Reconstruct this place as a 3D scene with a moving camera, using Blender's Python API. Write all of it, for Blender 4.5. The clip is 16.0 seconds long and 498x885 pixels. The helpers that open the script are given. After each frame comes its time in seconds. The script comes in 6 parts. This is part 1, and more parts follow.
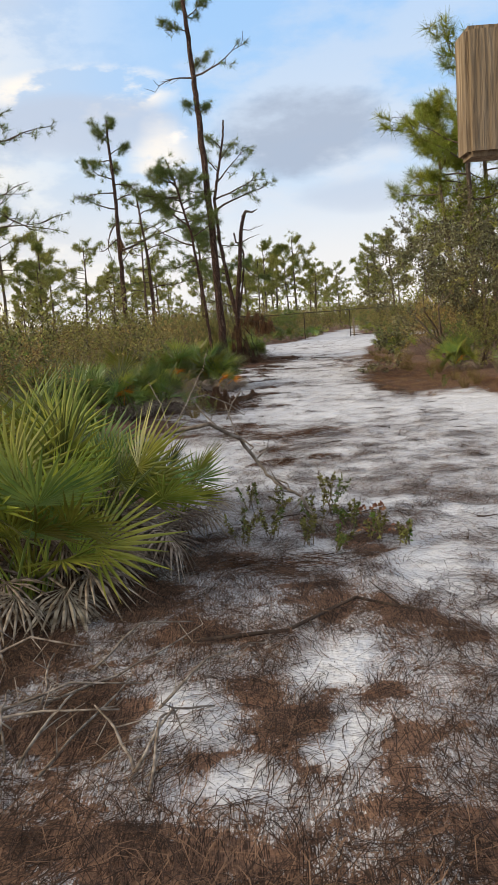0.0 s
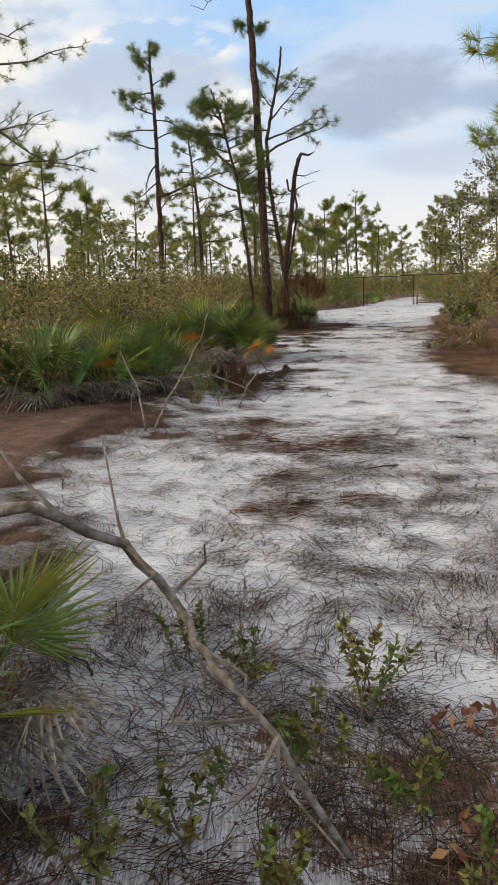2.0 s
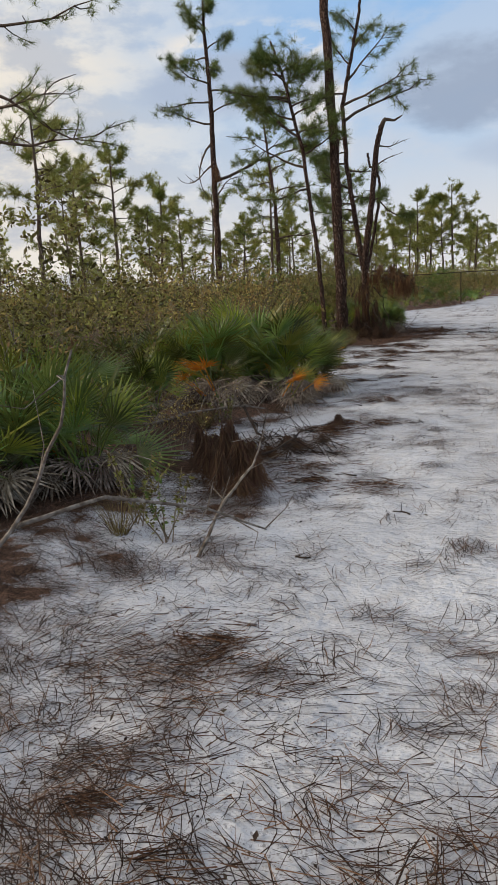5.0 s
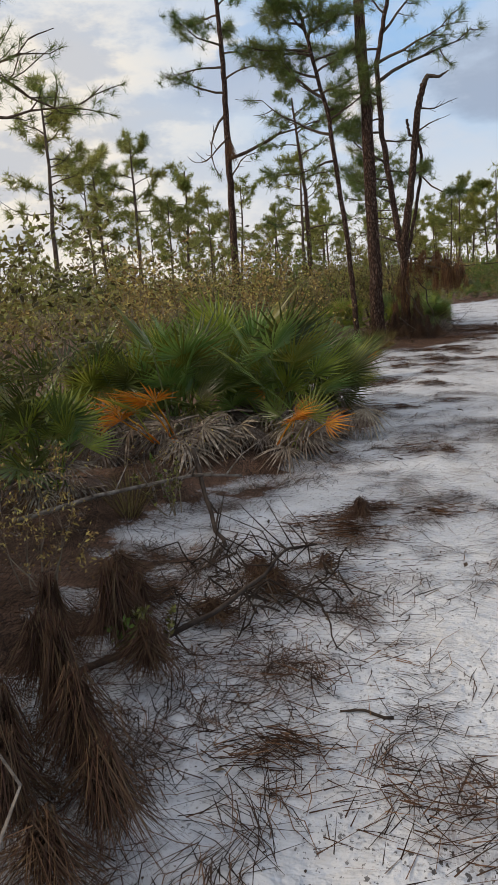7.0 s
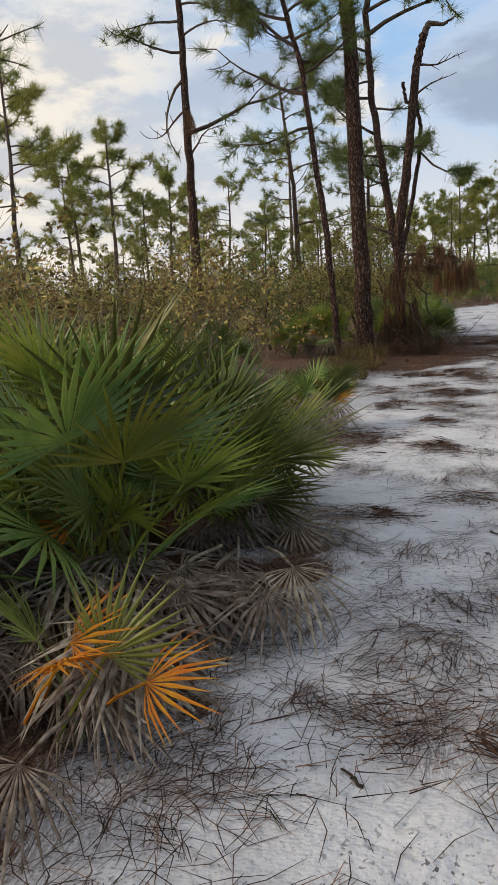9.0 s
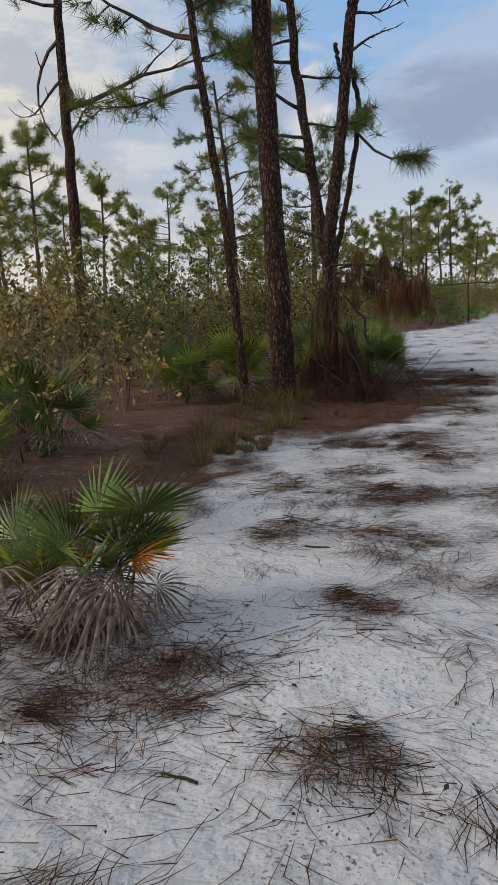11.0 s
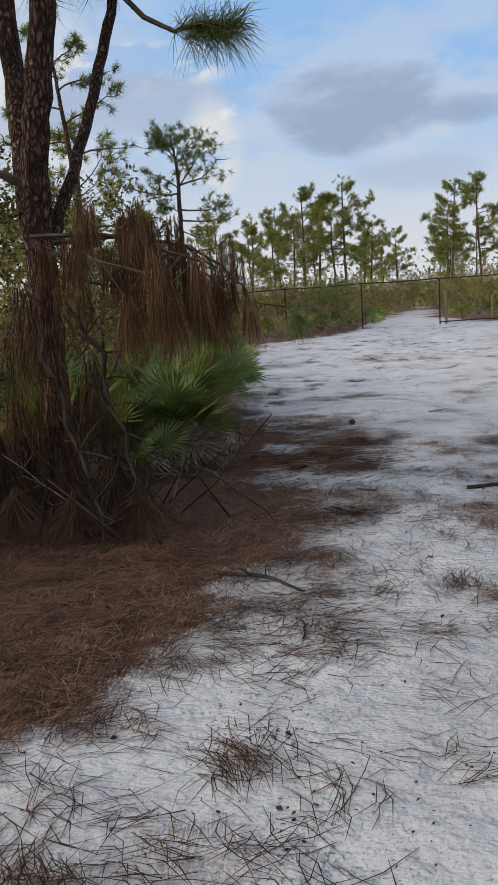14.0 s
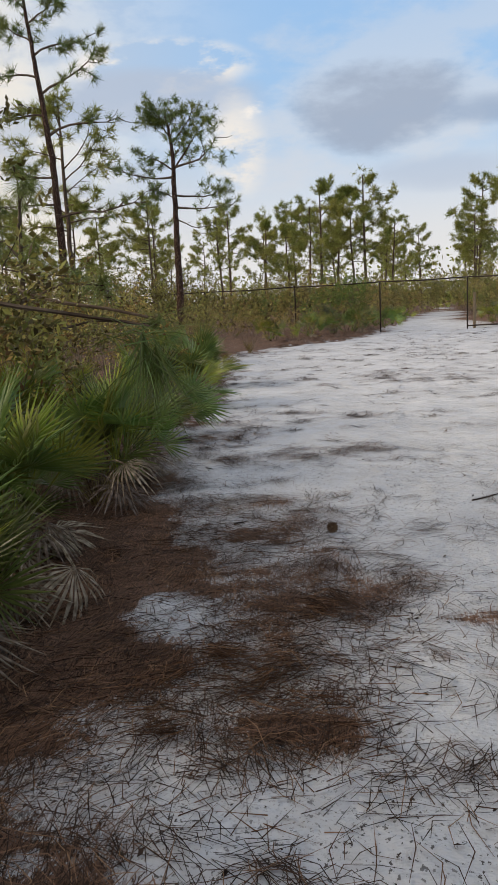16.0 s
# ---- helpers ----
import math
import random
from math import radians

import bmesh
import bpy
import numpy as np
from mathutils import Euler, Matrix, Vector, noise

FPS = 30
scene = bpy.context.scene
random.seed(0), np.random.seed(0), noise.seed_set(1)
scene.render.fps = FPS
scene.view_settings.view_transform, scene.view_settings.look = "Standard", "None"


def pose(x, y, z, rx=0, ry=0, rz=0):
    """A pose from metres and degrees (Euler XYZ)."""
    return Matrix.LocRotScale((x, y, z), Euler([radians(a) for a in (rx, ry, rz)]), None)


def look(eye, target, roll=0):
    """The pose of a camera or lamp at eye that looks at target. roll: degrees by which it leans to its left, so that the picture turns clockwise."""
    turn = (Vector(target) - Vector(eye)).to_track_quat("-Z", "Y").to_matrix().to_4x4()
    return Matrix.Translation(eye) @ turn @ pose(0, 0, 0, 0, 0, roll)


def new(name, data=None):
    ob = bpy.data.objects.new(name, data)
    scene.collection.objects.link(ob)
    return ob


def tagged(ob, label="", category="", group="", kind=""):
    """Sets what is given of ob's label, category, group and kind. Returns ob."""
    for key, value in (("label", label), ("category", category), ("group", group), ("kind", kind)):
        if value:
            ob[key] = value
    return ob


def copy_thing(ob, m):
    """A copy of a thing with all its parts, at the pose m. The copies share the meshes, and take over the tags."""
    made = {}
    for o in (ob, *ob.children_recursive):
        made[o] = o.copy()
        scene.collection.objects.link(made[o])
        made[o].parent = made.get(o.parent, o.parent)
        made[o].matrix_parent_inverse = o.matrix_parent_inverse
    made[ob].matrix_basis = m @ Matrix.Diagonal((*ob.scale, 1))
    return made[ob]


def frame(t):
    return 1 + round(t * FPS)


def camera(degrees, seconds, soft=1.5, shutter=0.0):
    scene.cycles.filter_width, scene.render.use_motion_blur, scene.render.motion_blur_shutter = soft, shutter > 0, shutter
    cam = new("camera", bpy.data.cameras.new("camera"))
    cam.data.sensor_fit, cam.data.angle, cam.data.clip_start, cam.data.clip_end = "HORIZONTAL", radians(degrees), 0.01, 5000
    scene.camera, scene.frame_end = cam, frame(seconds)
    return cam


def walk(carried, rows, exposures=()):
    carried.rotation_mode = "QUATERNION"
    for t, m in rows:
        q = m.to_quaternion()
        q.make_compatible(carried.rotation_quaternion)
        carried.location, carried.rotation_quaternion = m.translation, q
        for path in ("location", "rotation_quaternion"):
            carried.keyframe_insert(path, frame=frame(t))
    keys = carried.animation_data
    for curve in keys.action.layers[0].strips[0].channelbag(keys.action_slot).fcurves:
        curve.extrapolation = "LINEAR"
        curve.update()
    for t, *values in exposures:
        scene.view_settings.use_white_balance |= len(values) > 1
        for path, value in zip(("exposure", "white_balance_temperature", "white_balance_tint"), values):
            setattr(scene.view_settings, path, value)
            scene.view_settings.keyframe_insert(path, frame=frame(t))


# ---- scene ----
cam = camera(37.0, 16.0, soft=0.9)
METRES, EYE, TILT, LEAN, TURN = 26.7, 1.2, 0.0, 0.0, 0.0
ROWS = [
    (0.0, 0.0, 0.0, 0.0, -0.67, -8.83, 4.33),
    (0.5, 0.0033, 0.0296, -0.003, 0.51, -9.82, 4.29),
    (1.0, 0.0063, 0.0588, -0.0046, 1.89, -10.63, 3.2),
    (1.5, 0.0099, 0.0876, -0.0054, 3.13, -10.96, 2.37),
    (2.0, 0.0139, 0.1151, -0.0051, 3.82, -11.28, 2.12),
    (2.5, 0.0185, 0.1441, -0.0049, 4.1, -11.74, 2.32),
    (3.0, 0.0222, 0.1724, -0.0046, 4.49, -12.04, 2.54),
    (3.5, 0.0239, 0.2003, -0.0044, 5.66, -11.9, 2.64),
    (4.0, 0.0242, 0.2276, -0.0041, 7.43, -11.5, 2.7),
    (4.5, 0.0242, 0.2545, -0.0038, 9.2, -11.14, 2.88),
    (7.0, 0.0188, 0.3937, -0.0058, 13.52, -11.15, 4.06),
    (7.5, 0.0188, 0.4263, -0.0058, 13.42, -11.41, 4.07),
    (8.0, 0.0169, 0.4578, -0.0057, 13.72, -11.51, 3.88),
    (10.5, 0.02, 0.6266, -0.0063, 11.26, -10.01, 3.11),
    (11.0, 0.0232, 0.6604, -0.0057, 10.04, -9.89, 3.05),
    (11.5, 0.0277, 0.6955, -0.0057, 8.78, -9.92, 3.42),
    (12.0, 0.0326, 0.7295, -0.0053, 7.24, -9.93, 3.56),
    (12.5, 0.0373, 0.763, -0.005, 5.41, -9.8, 3.56),
    (13.0, 0.0429, 0.7966, -0.0049, 3.88, -9.84, 3.57),
    (13.5, 0.0488, 0.8302, -0.0042, 3.05, -9.98, 3.7),
    (14.0, 0.0543, 0.8636, -0.0042, 2.78, -10.09, 3.7),
    (14.5, 0.0587, 0.8954, -0.0041, 3.04, -10.05, 3.42),
    (15.0, 0.0637, 0.9278, -0.0036, 3.39, -10.01, 3.21),
    (15.5, 0.0691, 0.9606, -0.0032, 3.78, -10.08, 3.14),
    (16.0, 0.0733, 0.9941, -0.0033, 4.4, -10.15, 2.93),
]
walk(cam, [(t, pose(0, 0, EYE, TILT, LEAN, TURN) @ pose(METRES * x, METRES * y, METRES * z, 90 + pitch, roll, yaw)) for t, x, y, z, yaw, pitch, roll in ROWS],
     [(0.0, 0.38, 6800, 10), (1.5, 0.42, 6950, 10), (2.5, 0.2, 6650, 10), (3.0, 0.06, 6550, 10), (4.0, 0.02, 6450, 10), (7.0, 0.12, 6600, 10), (8.2, 0.15, 6600, 10), (10.5, 0.14, 6450, 10), (11.0, -0.14, 6300, 10), (12.0, 0.02, 6250, 10), (13.0, 0.0, 6350, 10), (14.0, 0.0, 6250, 10), (15.0, 0.04, 6500, 10), (16.0, 0.14, 6750, 10)])

# ---- world, sun, exposure ----
SUN_AZ, SUN_EL = -105.0, 27.0
world = bpy.data.worlds.new("sky")
scene.world = world
world.use_nodes = True


def build_sky():
    nt = world.node_tree
    nt.nodes.clear()
    link = nt.links.new
    out = nt.nodes.new("ShaderNodeOutputWorld")
    bg = nt.nodes.new("ShaderNodeBackground")
    bg.inputs["Strength"].default_value = 0.1
    sky = nt.nodes.new("ShaderNodeTexSky")
    sky.sky_type, sky.sun_disc = "NISHITA", False
    sky.sun_elevation, sky.sun_rotation = radians(SUN_EL), radians(SUN_AZ)
    sky.air_density, sky.dust_density, sky.ozone_density = 1.0, 0.8, 2.0
    tc = nt.nodes.new("ShaderNodeTexCoord")

    def math_node(op, a, b=None, clamp=False):
        n = nt.nodes.new("ShaderNodeMath")
        n.operation, n.use_clamp = op, clamp
        for i, v in enumerate((a, b)):
            if v is None:
                continue
            if isinstance(v, (int, float)):
                n.inputs[i].default_value = v
            else:
                link(v, n.inputs[i])
        return n.outputs[0]

    def ramp(v, lo, hi, a=0.0, b=1.0):
        n = nt.nodes.new("ShaderNodeMapRange")
        n.interpolation_type = "SMOOTHSTEP"
        link(v, n.inputs[0])
        for i, x in enumerate((lo, hi, a, b)):
            n.inputs[1 + i].default_value = x
        return n.outputs[0]

    def mix(f, a, b):
        n = nt.nodes.new("ShaderNodeMix")
        n.data_type = "RGBA"
        link(f, n.inputs[0])
        for s, v in ((6, a), (7, b)):
            if isinstance(v, tuple):
                n.inputs[s].default_value = (*v, 1)
            else:
                link(v, n.inputs[s])
        return n.outputs[2]

    def dot(d):
        n = nt.nodes.new("ShaderNodeVectorMath")
        n.operation = "DOT_PRODUCT"
        link(tc.outputs["Generated"], n.inputs[0])
        n.inputs[1].default_value = Vector(d).normalized()
        return n.outputs["Value"]

    def cloud_noise(scale, squash, detail, off, rough=0.55):
        m = nt.nodes.new("ShaderNodeMapping")
        m.inputs["Scale"].default_value = (scale, scale, scale * squash)
        m.inputs["Location"].default_value = (off, off * 0.7, off * 0.3)
        link(tc.outputs["Generated"], m.inputs["Vector"])
        n = nt.nodes.new("ShaderNodeTexNoise")
        n.inputs["Scale"].default_value, n.inputs["Detail"].default_value = 1.0, detail
        n.inputs["Roughness"].default_value = rough
        link(m.outputs[0], n.inputs["Vector"])
        return n.outputs["Fac"]

    sep = nt.nodes.new("ShaderNodeSeparateXYZ")
    link(tc.outputs["Generated"], sep.inputs[0])
    up = sep.outputs["Z"]
    az = math_node("ARCTAN2", sep.outputs["X"], sep.outputs["Y"])
    el = math_node("ARCSINE", up)
    big = cloud_noise(3.0, 2.6, 7, 3.1)
    fine = cloud_noise(9.0, 2.2, 7, 8.4, 0.6)
    body = math_node("ADD", math_node("MULTIPLY", big, 0.7), math_node("MULTIPLY", fine, 0.3))

    def bank(a0, e0, wa, we, ragged=2.6, lo=0.55, hi=1.15):
        """1 inside an elliptic cloud bank of those half-widths in degrees, with a torn outline."""
        u = math_node("DIVIDE", math_node("SUBTRACT", az, radians(a0)), radians(wa))
        v = math_node("DIVIDE", math_node("SUBTRACT", el, radians(e0)), radians(we))
        d = math_node("ADD", math_node("MULTIPLY", u, u), math_node("MULTIPLY", v, v))
        d = math_node("ADD", d, math_node("MULTIPLY", math_node("SUBTRACT", body, 0.5), ragged))
        return ramp(d, lo, hi, 1.0, 0.0)

    # clear blue over pale haze
    blue = mix(ramp(up, 0.12, 0.5, 0.1, 0.8), (3.7, 5.7, 8.2), (2.7, 4.9, 8.4))
    blue = mix(ramp(up, 0.5, 0.9, 0.1, 0.5), blue, sky.outputs[0])
    col = mix(ramp(up, 0.05, 0.27, 0.95, 0.0), blue, (7.1, 7.1, 7.2))
    col = mix(math_node("MULTIPLY", ramp(body, 0.49, 0.60), ramp(up, 0.2, 0.4, 0.65, 0.3)), col, (6.0, 6.4, 7.1))
    # brighter, creamier cloud to the left
    west = ramp(az, radians(-26), radians(0), 1.0, 0.0)
    glow = mix(ramp(fine, 0.42, 0.58), (5.6, 5.75, 6.1), (8.3, 7.8, 7.0))
    col = mix(math_node("MULTIPLY", west, ramp(big, 0.35, 0.58, 0.75, 1.0)), col, glow)
    # white cover overhead, out of view, added to brighten ground and plants
    over = ramp(up, 0.50, 0.75)
    col = mix(over, col, (6.9, 6.9, 7.1))
    # blue-grey banks with bright torn edges
    torn = ramp(fine, 0.44, 0.58)
    col = mix(math_node("MULTIPLY", bank(-9.5, 16.8, 7.0, 1.6, 5.0, 0.0, 1.2), torn), col, (8.2, 7.8, 7.3))
    col = mix(math_node("MULTIPLY", bank(-10.0, 14.6, 8.0, 2.0, 3.5, 0.1, 1.3), 0.8), col, (4.2, 4.9, 6.2))
    col = mix(math_node("MULTIPLY", bank(-4.6, 11.4, 2.8, 3.8, 4.0, 0.0, 1.2), ramp(fine, 0.40, 0.55)), col, (8.3, 7.8, 7.2))
    col = mix(math_node("MULTIPLY", bank(-3.2, 13.2, 1.7, 1.5, 12.0, 0.1, 0.9), ramp(fine, 0.42, 0.52)), col, (9.2, 8.6, 7.9))
    col = mix(math_node("MULTIPLY", bank(5.8, 13.8, 7.8, 3.7, 4.2, 0.5, 1.12), 0.92), col, (3.3, 4.0, 5.25))
    col = mix(math_node("MULTIPLY", bank(12.6, 12.7, 4.0, 1.4, 3.4, 0.2, 1.1), 0.9), col, (3.2, 4.1, 5.6))
    col = mix(math_node("MULTIPLY", bank(9.5, 9.0, 5.5, 1.4, 4.0, 0.0, 1.2), 0.55), col, (4.2, 4.9, 6.2))
    link(col, bg.inputs["Color"])
    link(bg.outputs[0], out.inputs[0])


build_sky()
sun = new("sun", bpy.data.lights.new("sun", "SUN"))
sun.data.energy, sun.data.angle, sun.data.color = 2.6, radians(22), (1.0, 0.86, 0.66)
sun_dir = Vector((math.sin(radians(SUN_AZ)) * math.cos(radians(SUN_EL)), math.cos(radians(SUN_AZ)) * math.cos(radians(SUN_EL)), math.sin(radians(SUN_EL))))
sun.matrix_world = look(sun_dir * 60, (0, 0, 0))


# ---- materials ----
def material(name, a, b, scale=6.0, rough=0.8, c=None, c_scale=40.0, bump=0.0, bump_scale=60.0, thin=0.0, island=0.0, random_tint=0.0, stretch=(1, 1, 1), metal=0.0, gloss=0.12):
    """Two colours by coarse noise, a third by fine noise; thin: share of light let through; island: change from leaf to leaf."""
    m = bpy.data.materials.new(name)
    m.use_nodes = True
    nt = m.node_tree
    link = nt.links.new
    p = nt.nodes["Principled BSDF"]
    tc = nt.nodes.new("ShaderNodeTexCoord")
    mp = nt.nodes.new("ShaderNodeMapping")
    mp.inputs["Scale"].default_value = stretch
    link(tc.outputs["Object"], mp.inputs["Vector"])

    def fac(s, detail=4):
        n = nt.nodes.new("ShaderNodeTexNoise")
        n.inputs["Scale"].default_value, n.inputs["Detail"].default_value = s, detail
        link(mp.outputs[0], n.inputs["Vector"])
        r = nt.nodes.new("ShaderNodeMapRange")
        link(n.outputs["Fac"], r.inputs[0])
        r.inputs[1].default_value, r.inputs[2].default_value = 0.35, 0.65
        return r.outputs[0]

    def mix(f, x, y):
        n = nt.nodes.new("ShaderNodeMix")
        n.data_type = "RGBA"
        if isinstance(f, float):
            n.inputs[0].default_value = f
        else:
            link(f, n.inputs[0])
        for s, v in ((6, x), (7, y)):
            if isinstance(v, tuple):
                n.inputs[s].default_value = (*v, 1)
            else:
                link(v, n.inputs[s])
        return n.outputs[2]

    col = mix(fac(scale), a, b)
    if c:
        col = mix(fac(c_scale, 2), col, c)
    if island or random_tint:
        hsv = nt.nodes.new("ShaderNodeHueSaturation")
        src = nt.nodes.new("ShaderNodeNewGeometry").outputs["Random Per Island"] if island else nt.nodes.new("ShaderNodeObjectInfo").outputs["Random"]
        amount = island or random_tint
        for key, lo, hi in (("Value", 1 - amount, 1 + amount), ("Hue", 0.5 - 0.05 * amount, 0.5 + 0.05 * amount)):
            r = nt.nodes.new("ShaderNodeMapRange")
            link(src, r.inputs[0])
            r.inputs[3].default_value, r.inputs[4].default_value = lo, hi
            link(r.outputs[0], hsv.inputs[key])
        link(col, hsv.inputs["Color"])
        col = hsv.outputs[0]
    link(col, p.inputs["Base Color"])
    p.inputs["Roughness"].default_value, p.inputs["Metallic"].default_value = rough, metal
    p.inputs["Specular IOR Level"].default_value = gloss
    if bump:
        n = nt.nodes.new("ShaderNodeTexNoise")
        n.inputs["Scale"].default_value, n.inputs["Detail"].default_value = bump_scale, 5
        link(mp.outputs[0], n.inputs["Vector"])
        bp = nt.nodes.new("ShaderNodeBump")
        bp.inputs["Strength"].default_value, bp.inputs["Distance"].default_value = bump, 0.02
        link(n.outputs["Fac"], bp.inputs["Height"])
        link(bp.outputs[0], p.inputs["Normal"])
    if thin:
        tr = nt.nodes.new("ShaderNodeBsdfTranslucent")
        link(col, tr.inputs[0])
        ms = nt.nodes.new("ShaderNodeMixShader")
        ms.inputs[0].default_value = thin
        link(p.outputs[0], ms.inputs[1])
        link(tr.outputs[0], ms.inputs[2])
        link(ms.outputs[0], nt.nodes["Material Output"].inputs[0])
    return m


def bark_material():
    """Plates of reddish and grey bark parted by dark furrows."""
    m = bpy.data.materials.new("pine_bark")
    m.use_nodes = True
    nt = m.node_tree
    link = nt.links.new
    p = nt.nodes["Principled BSDF"]
    p.inputs["Roughness"].default_value = 0.95
    p.inputs["Specular IOR Level"].default_value = 0.1
    tc = nt.nodes.new("ShaderNodeTexCoord")
    mp = nt.nodes.new("ShaderNodeMapping")
    mp.inputs["Scale"].default_value = (1, 1, 0.34)
    link(tc.outputs["Object"], mp.inputs["Vector"])
    wob = nt.nodes.new("ShaderNodeTexNoise")
    wob.inputs["Scale"].default_value, wob.inputs["Detail"].default_value = 9, 4
    link(mp.outputs[0], wob.inputs["Vector"])
    add = nt.nodes.new("ShaderNodeVectorMath")
    add.operation = "MULTIPLY_ADD"
    link(wob.outputs["Color"], add.inputs[0])
    add.inputs[1].default_value = (0.11, 0.11, 0.11)
    link(mp.outputs[0], add.inputs[2])
    cells = []
    for feature in ("DISTANCE_TO_EDGE", "F1"):
        v = nt.nodes.new("ShaderNodeTexVoronoi")
        v.feature = feature
        v.inputs["Scale"].default_value = 33
        link(add.outputs[0], v.inputs["Vector"])
        cells.append(v)
    furrow = nt.nodes.new("ShaderNodeMapRange")
    link(cells[0].outputs["Distance"], furrow.inputs[0])
    furrow.inputs[1].default_value, furrow.inputs[2].default_value = 0.0, 0.3
    ramp = nt.nodes.new("ShaderNodeValToRGB")
    tone = nt.nodes.new("ShaderNodeSeparateColor")
    link(cells[1].outputs["Color"], tone.inputs[0])
    link(tone.outputs[0], ramp.inputs[0])
    ramp.color_ramp.elements.new(0.5)
    for k, (pos, col) in enumerate(((0.0, (0.12, 0.068, 0.05)), (0.5, (0.165, 0.10, 0.076)), (1.0, (0.25, 0.175, 0.14)))):
        ramp.color_ramp.elements[k].position, ramp.color_ramp.elements[k].color = pos, (*col, 1)
    grain = nt.nodes.new("ShaderNodeTexNoise")
    grain.inputs["Scale"].default_value, grain.inputs["Detail"].default_value = 70, 4
    link(mp.outputs[0], grain.inputs["Vector"])
    dark = nt.nodes.new("ShaderNodeMix")
    dark.data_type = "RGBA"
    link(furrow.outputs[0], dark.inputs[0])
    dark.inputs[6].default_value = (0.04, 0.025, 0.019, 1)
    link(ramp.outputs[0], dark.inputs[7])
    fleck = nt.nodes.new("ShaderNodeMix")
    fleck.data_type, fleck.blend_type = "RGBA", "OVERLAY"
    fleck.inputs[0].default_value = 0.85
    link(dark.outputs[2], fleck.inputs[6])
    link(grain.outputs["Fac"], fleck.inputs[7])
    link(fleck.outputs[2], p.inputs["Base Color"])
    bp = nt.nodes.new("ShaderNodeBump")
    bp.inputs["Strength"].default_value, bp.inputs["Distance"].default_value = 1.0, 0.03
    link(furrow.outputs[0], bp.inputs["Height"])
    link(bp.outputs[0], p.inputs["Normal"])
    return m


M_BARK = bark_material()
M_TWIG = material("dark_twig", (0.065, 0.045, 0.034), (0.14, 0.108, 0.082), 8, 0.95)
M_DARKWOOD = material("dark_dead_wood", (0.028, 0.02, 0.016), (0.075, 0.056, 0.044), 9, 0.95, bump=0.5, bump_scale=50)
M_DEADWOOD = material("bleached_wood", (0.20, 0.168, 0.14), (0.34, 0.30, 0.26), 9, 0.9, (0.11, 0.085, 0.066), 30, 0.6, 50)
M_NEEDLE = material("pine_needles", (0.105, 0.155, 0.042), (0.20, 0.225, 0.065), 1.6, 0.5, thin=0.32, island=0.45, gloss=0.3)
# brighter, yellower copy of the needles, tinted as if in sun
M_NEEDLE_LIT = material("sunlit_pine_needles", (0.19, 0.245, 0.035), (0.31, 0.32, 0.05), 1.2, 0.5, thin=0.38, island=0.4, gloss=0.3)
# far crowns: paler than the near needles, their sunlit look put into the colour
M_NEEDLE_FAR = material("sunlit_distant_needles", (0.19, 0.225, 0.055), (0.34, 0.325, 0.095), 0.7, 0.6, thin=0.38, island=0.45, gloss=0.2)
M_DEAD_NEEDLE = material("dead_pine_needles", (0.11, 0.054, 0.028), (0.24, 0.13, 0.068), 3, 0.7, island=0.6, thin=0.12)
M_BROOM = material("dark_dead_needles", (0.06, 0.034, 0.022), (0.13, 0.075, 0.048), 3, 0.8, island=0.5)


def needle_litter(name, stops):
    """Fallen needles, each of its own tone between weathered near-black and fresh rust."""
    m = material(name, (0.1, 0.1, 0.1), (0.1, 0.1, 0.1), 1, 0.75)
    nt = m.node_tree
    ramp = nt.nodes.new("ShaderNodeValToRGB")
    while len(ramp.color_ramp.elements) < len(stops):
        ramp.color_ramp.elements.new(0.5)
    for e, (at, col) in zip(ramp.color_ramp.elements, stops):
        e.position, e.color = at, (*col, 1)
    nt.links.new(nt.nodes.new("ShaderNodeNewGeometry").outputs["Random Per Island"], ramp.inputs[0])
    nt.links.new(ramp.outputs[0], nt.nodes["Principled BSDF"].inputs["Base Color"])
    return m


M_LITTER = needle_litter("fallen_needles", ((0.0, (0.016, 0.011, 0.009)), (0.5, (0.042, 0.026, 0.019)), (0.8, (0.095, 0.054, 0.037)), (1.0, (0.22, 0.135, 0.085))))
M_MULCH = needle_litter("thick_needle_litter", ((0.0, (0.024, 0.016, 0.012)), (0.42, (0.068, 0.039, 0.028)), (0.72, (0.155, 0.085, 0.056)), (0.92, (0.25, 0.145, 0.088)), (1.0, (0.30, 0.18, 0.10))))
M_DRIFT = needle_litter("drifted_needles", ((0.0, (0.018, 0.011, 0.008)), (0.45, (0.055, 0.029, 0.018)), (0.8, (0.12, 0.062, 0.036)), (1.0, (0.24, 0.135, 0.075))))
M_BITS = material("bark_bits", (0.03, 0.022, 0.017), (0.085, 0.06, 0.045), 9, 0.9, island=0.7)
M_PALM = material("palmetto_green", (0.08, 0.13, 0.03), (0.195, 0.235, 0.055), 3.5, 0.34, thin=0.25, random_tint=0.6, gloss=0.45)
# sunlit copy of the frond green: warm sunlight put into the colour
M_PALM_LIT = material("palmetto_sunlit_yellow_green", (0.16, 0.205, 0.03), (0.32, 0.315, 0.05), 4, 0.4, thin=0.35, random_tint=0.45, gloss=0.35)
M_PALM_DEAD = material("palmetto_dead", (0.17, 0.13, 0.10), (0.36, 0.30, 0.245), 6, 0.85, (0.10, 0.07, 0.05), 20, random_tint=0.45)
M_PALM_RUST = material("palmetto_rust", (0.50, 0.10, 0.02), (0.62, 0.36, 0.03), 4, 0.6, thin=0.3)
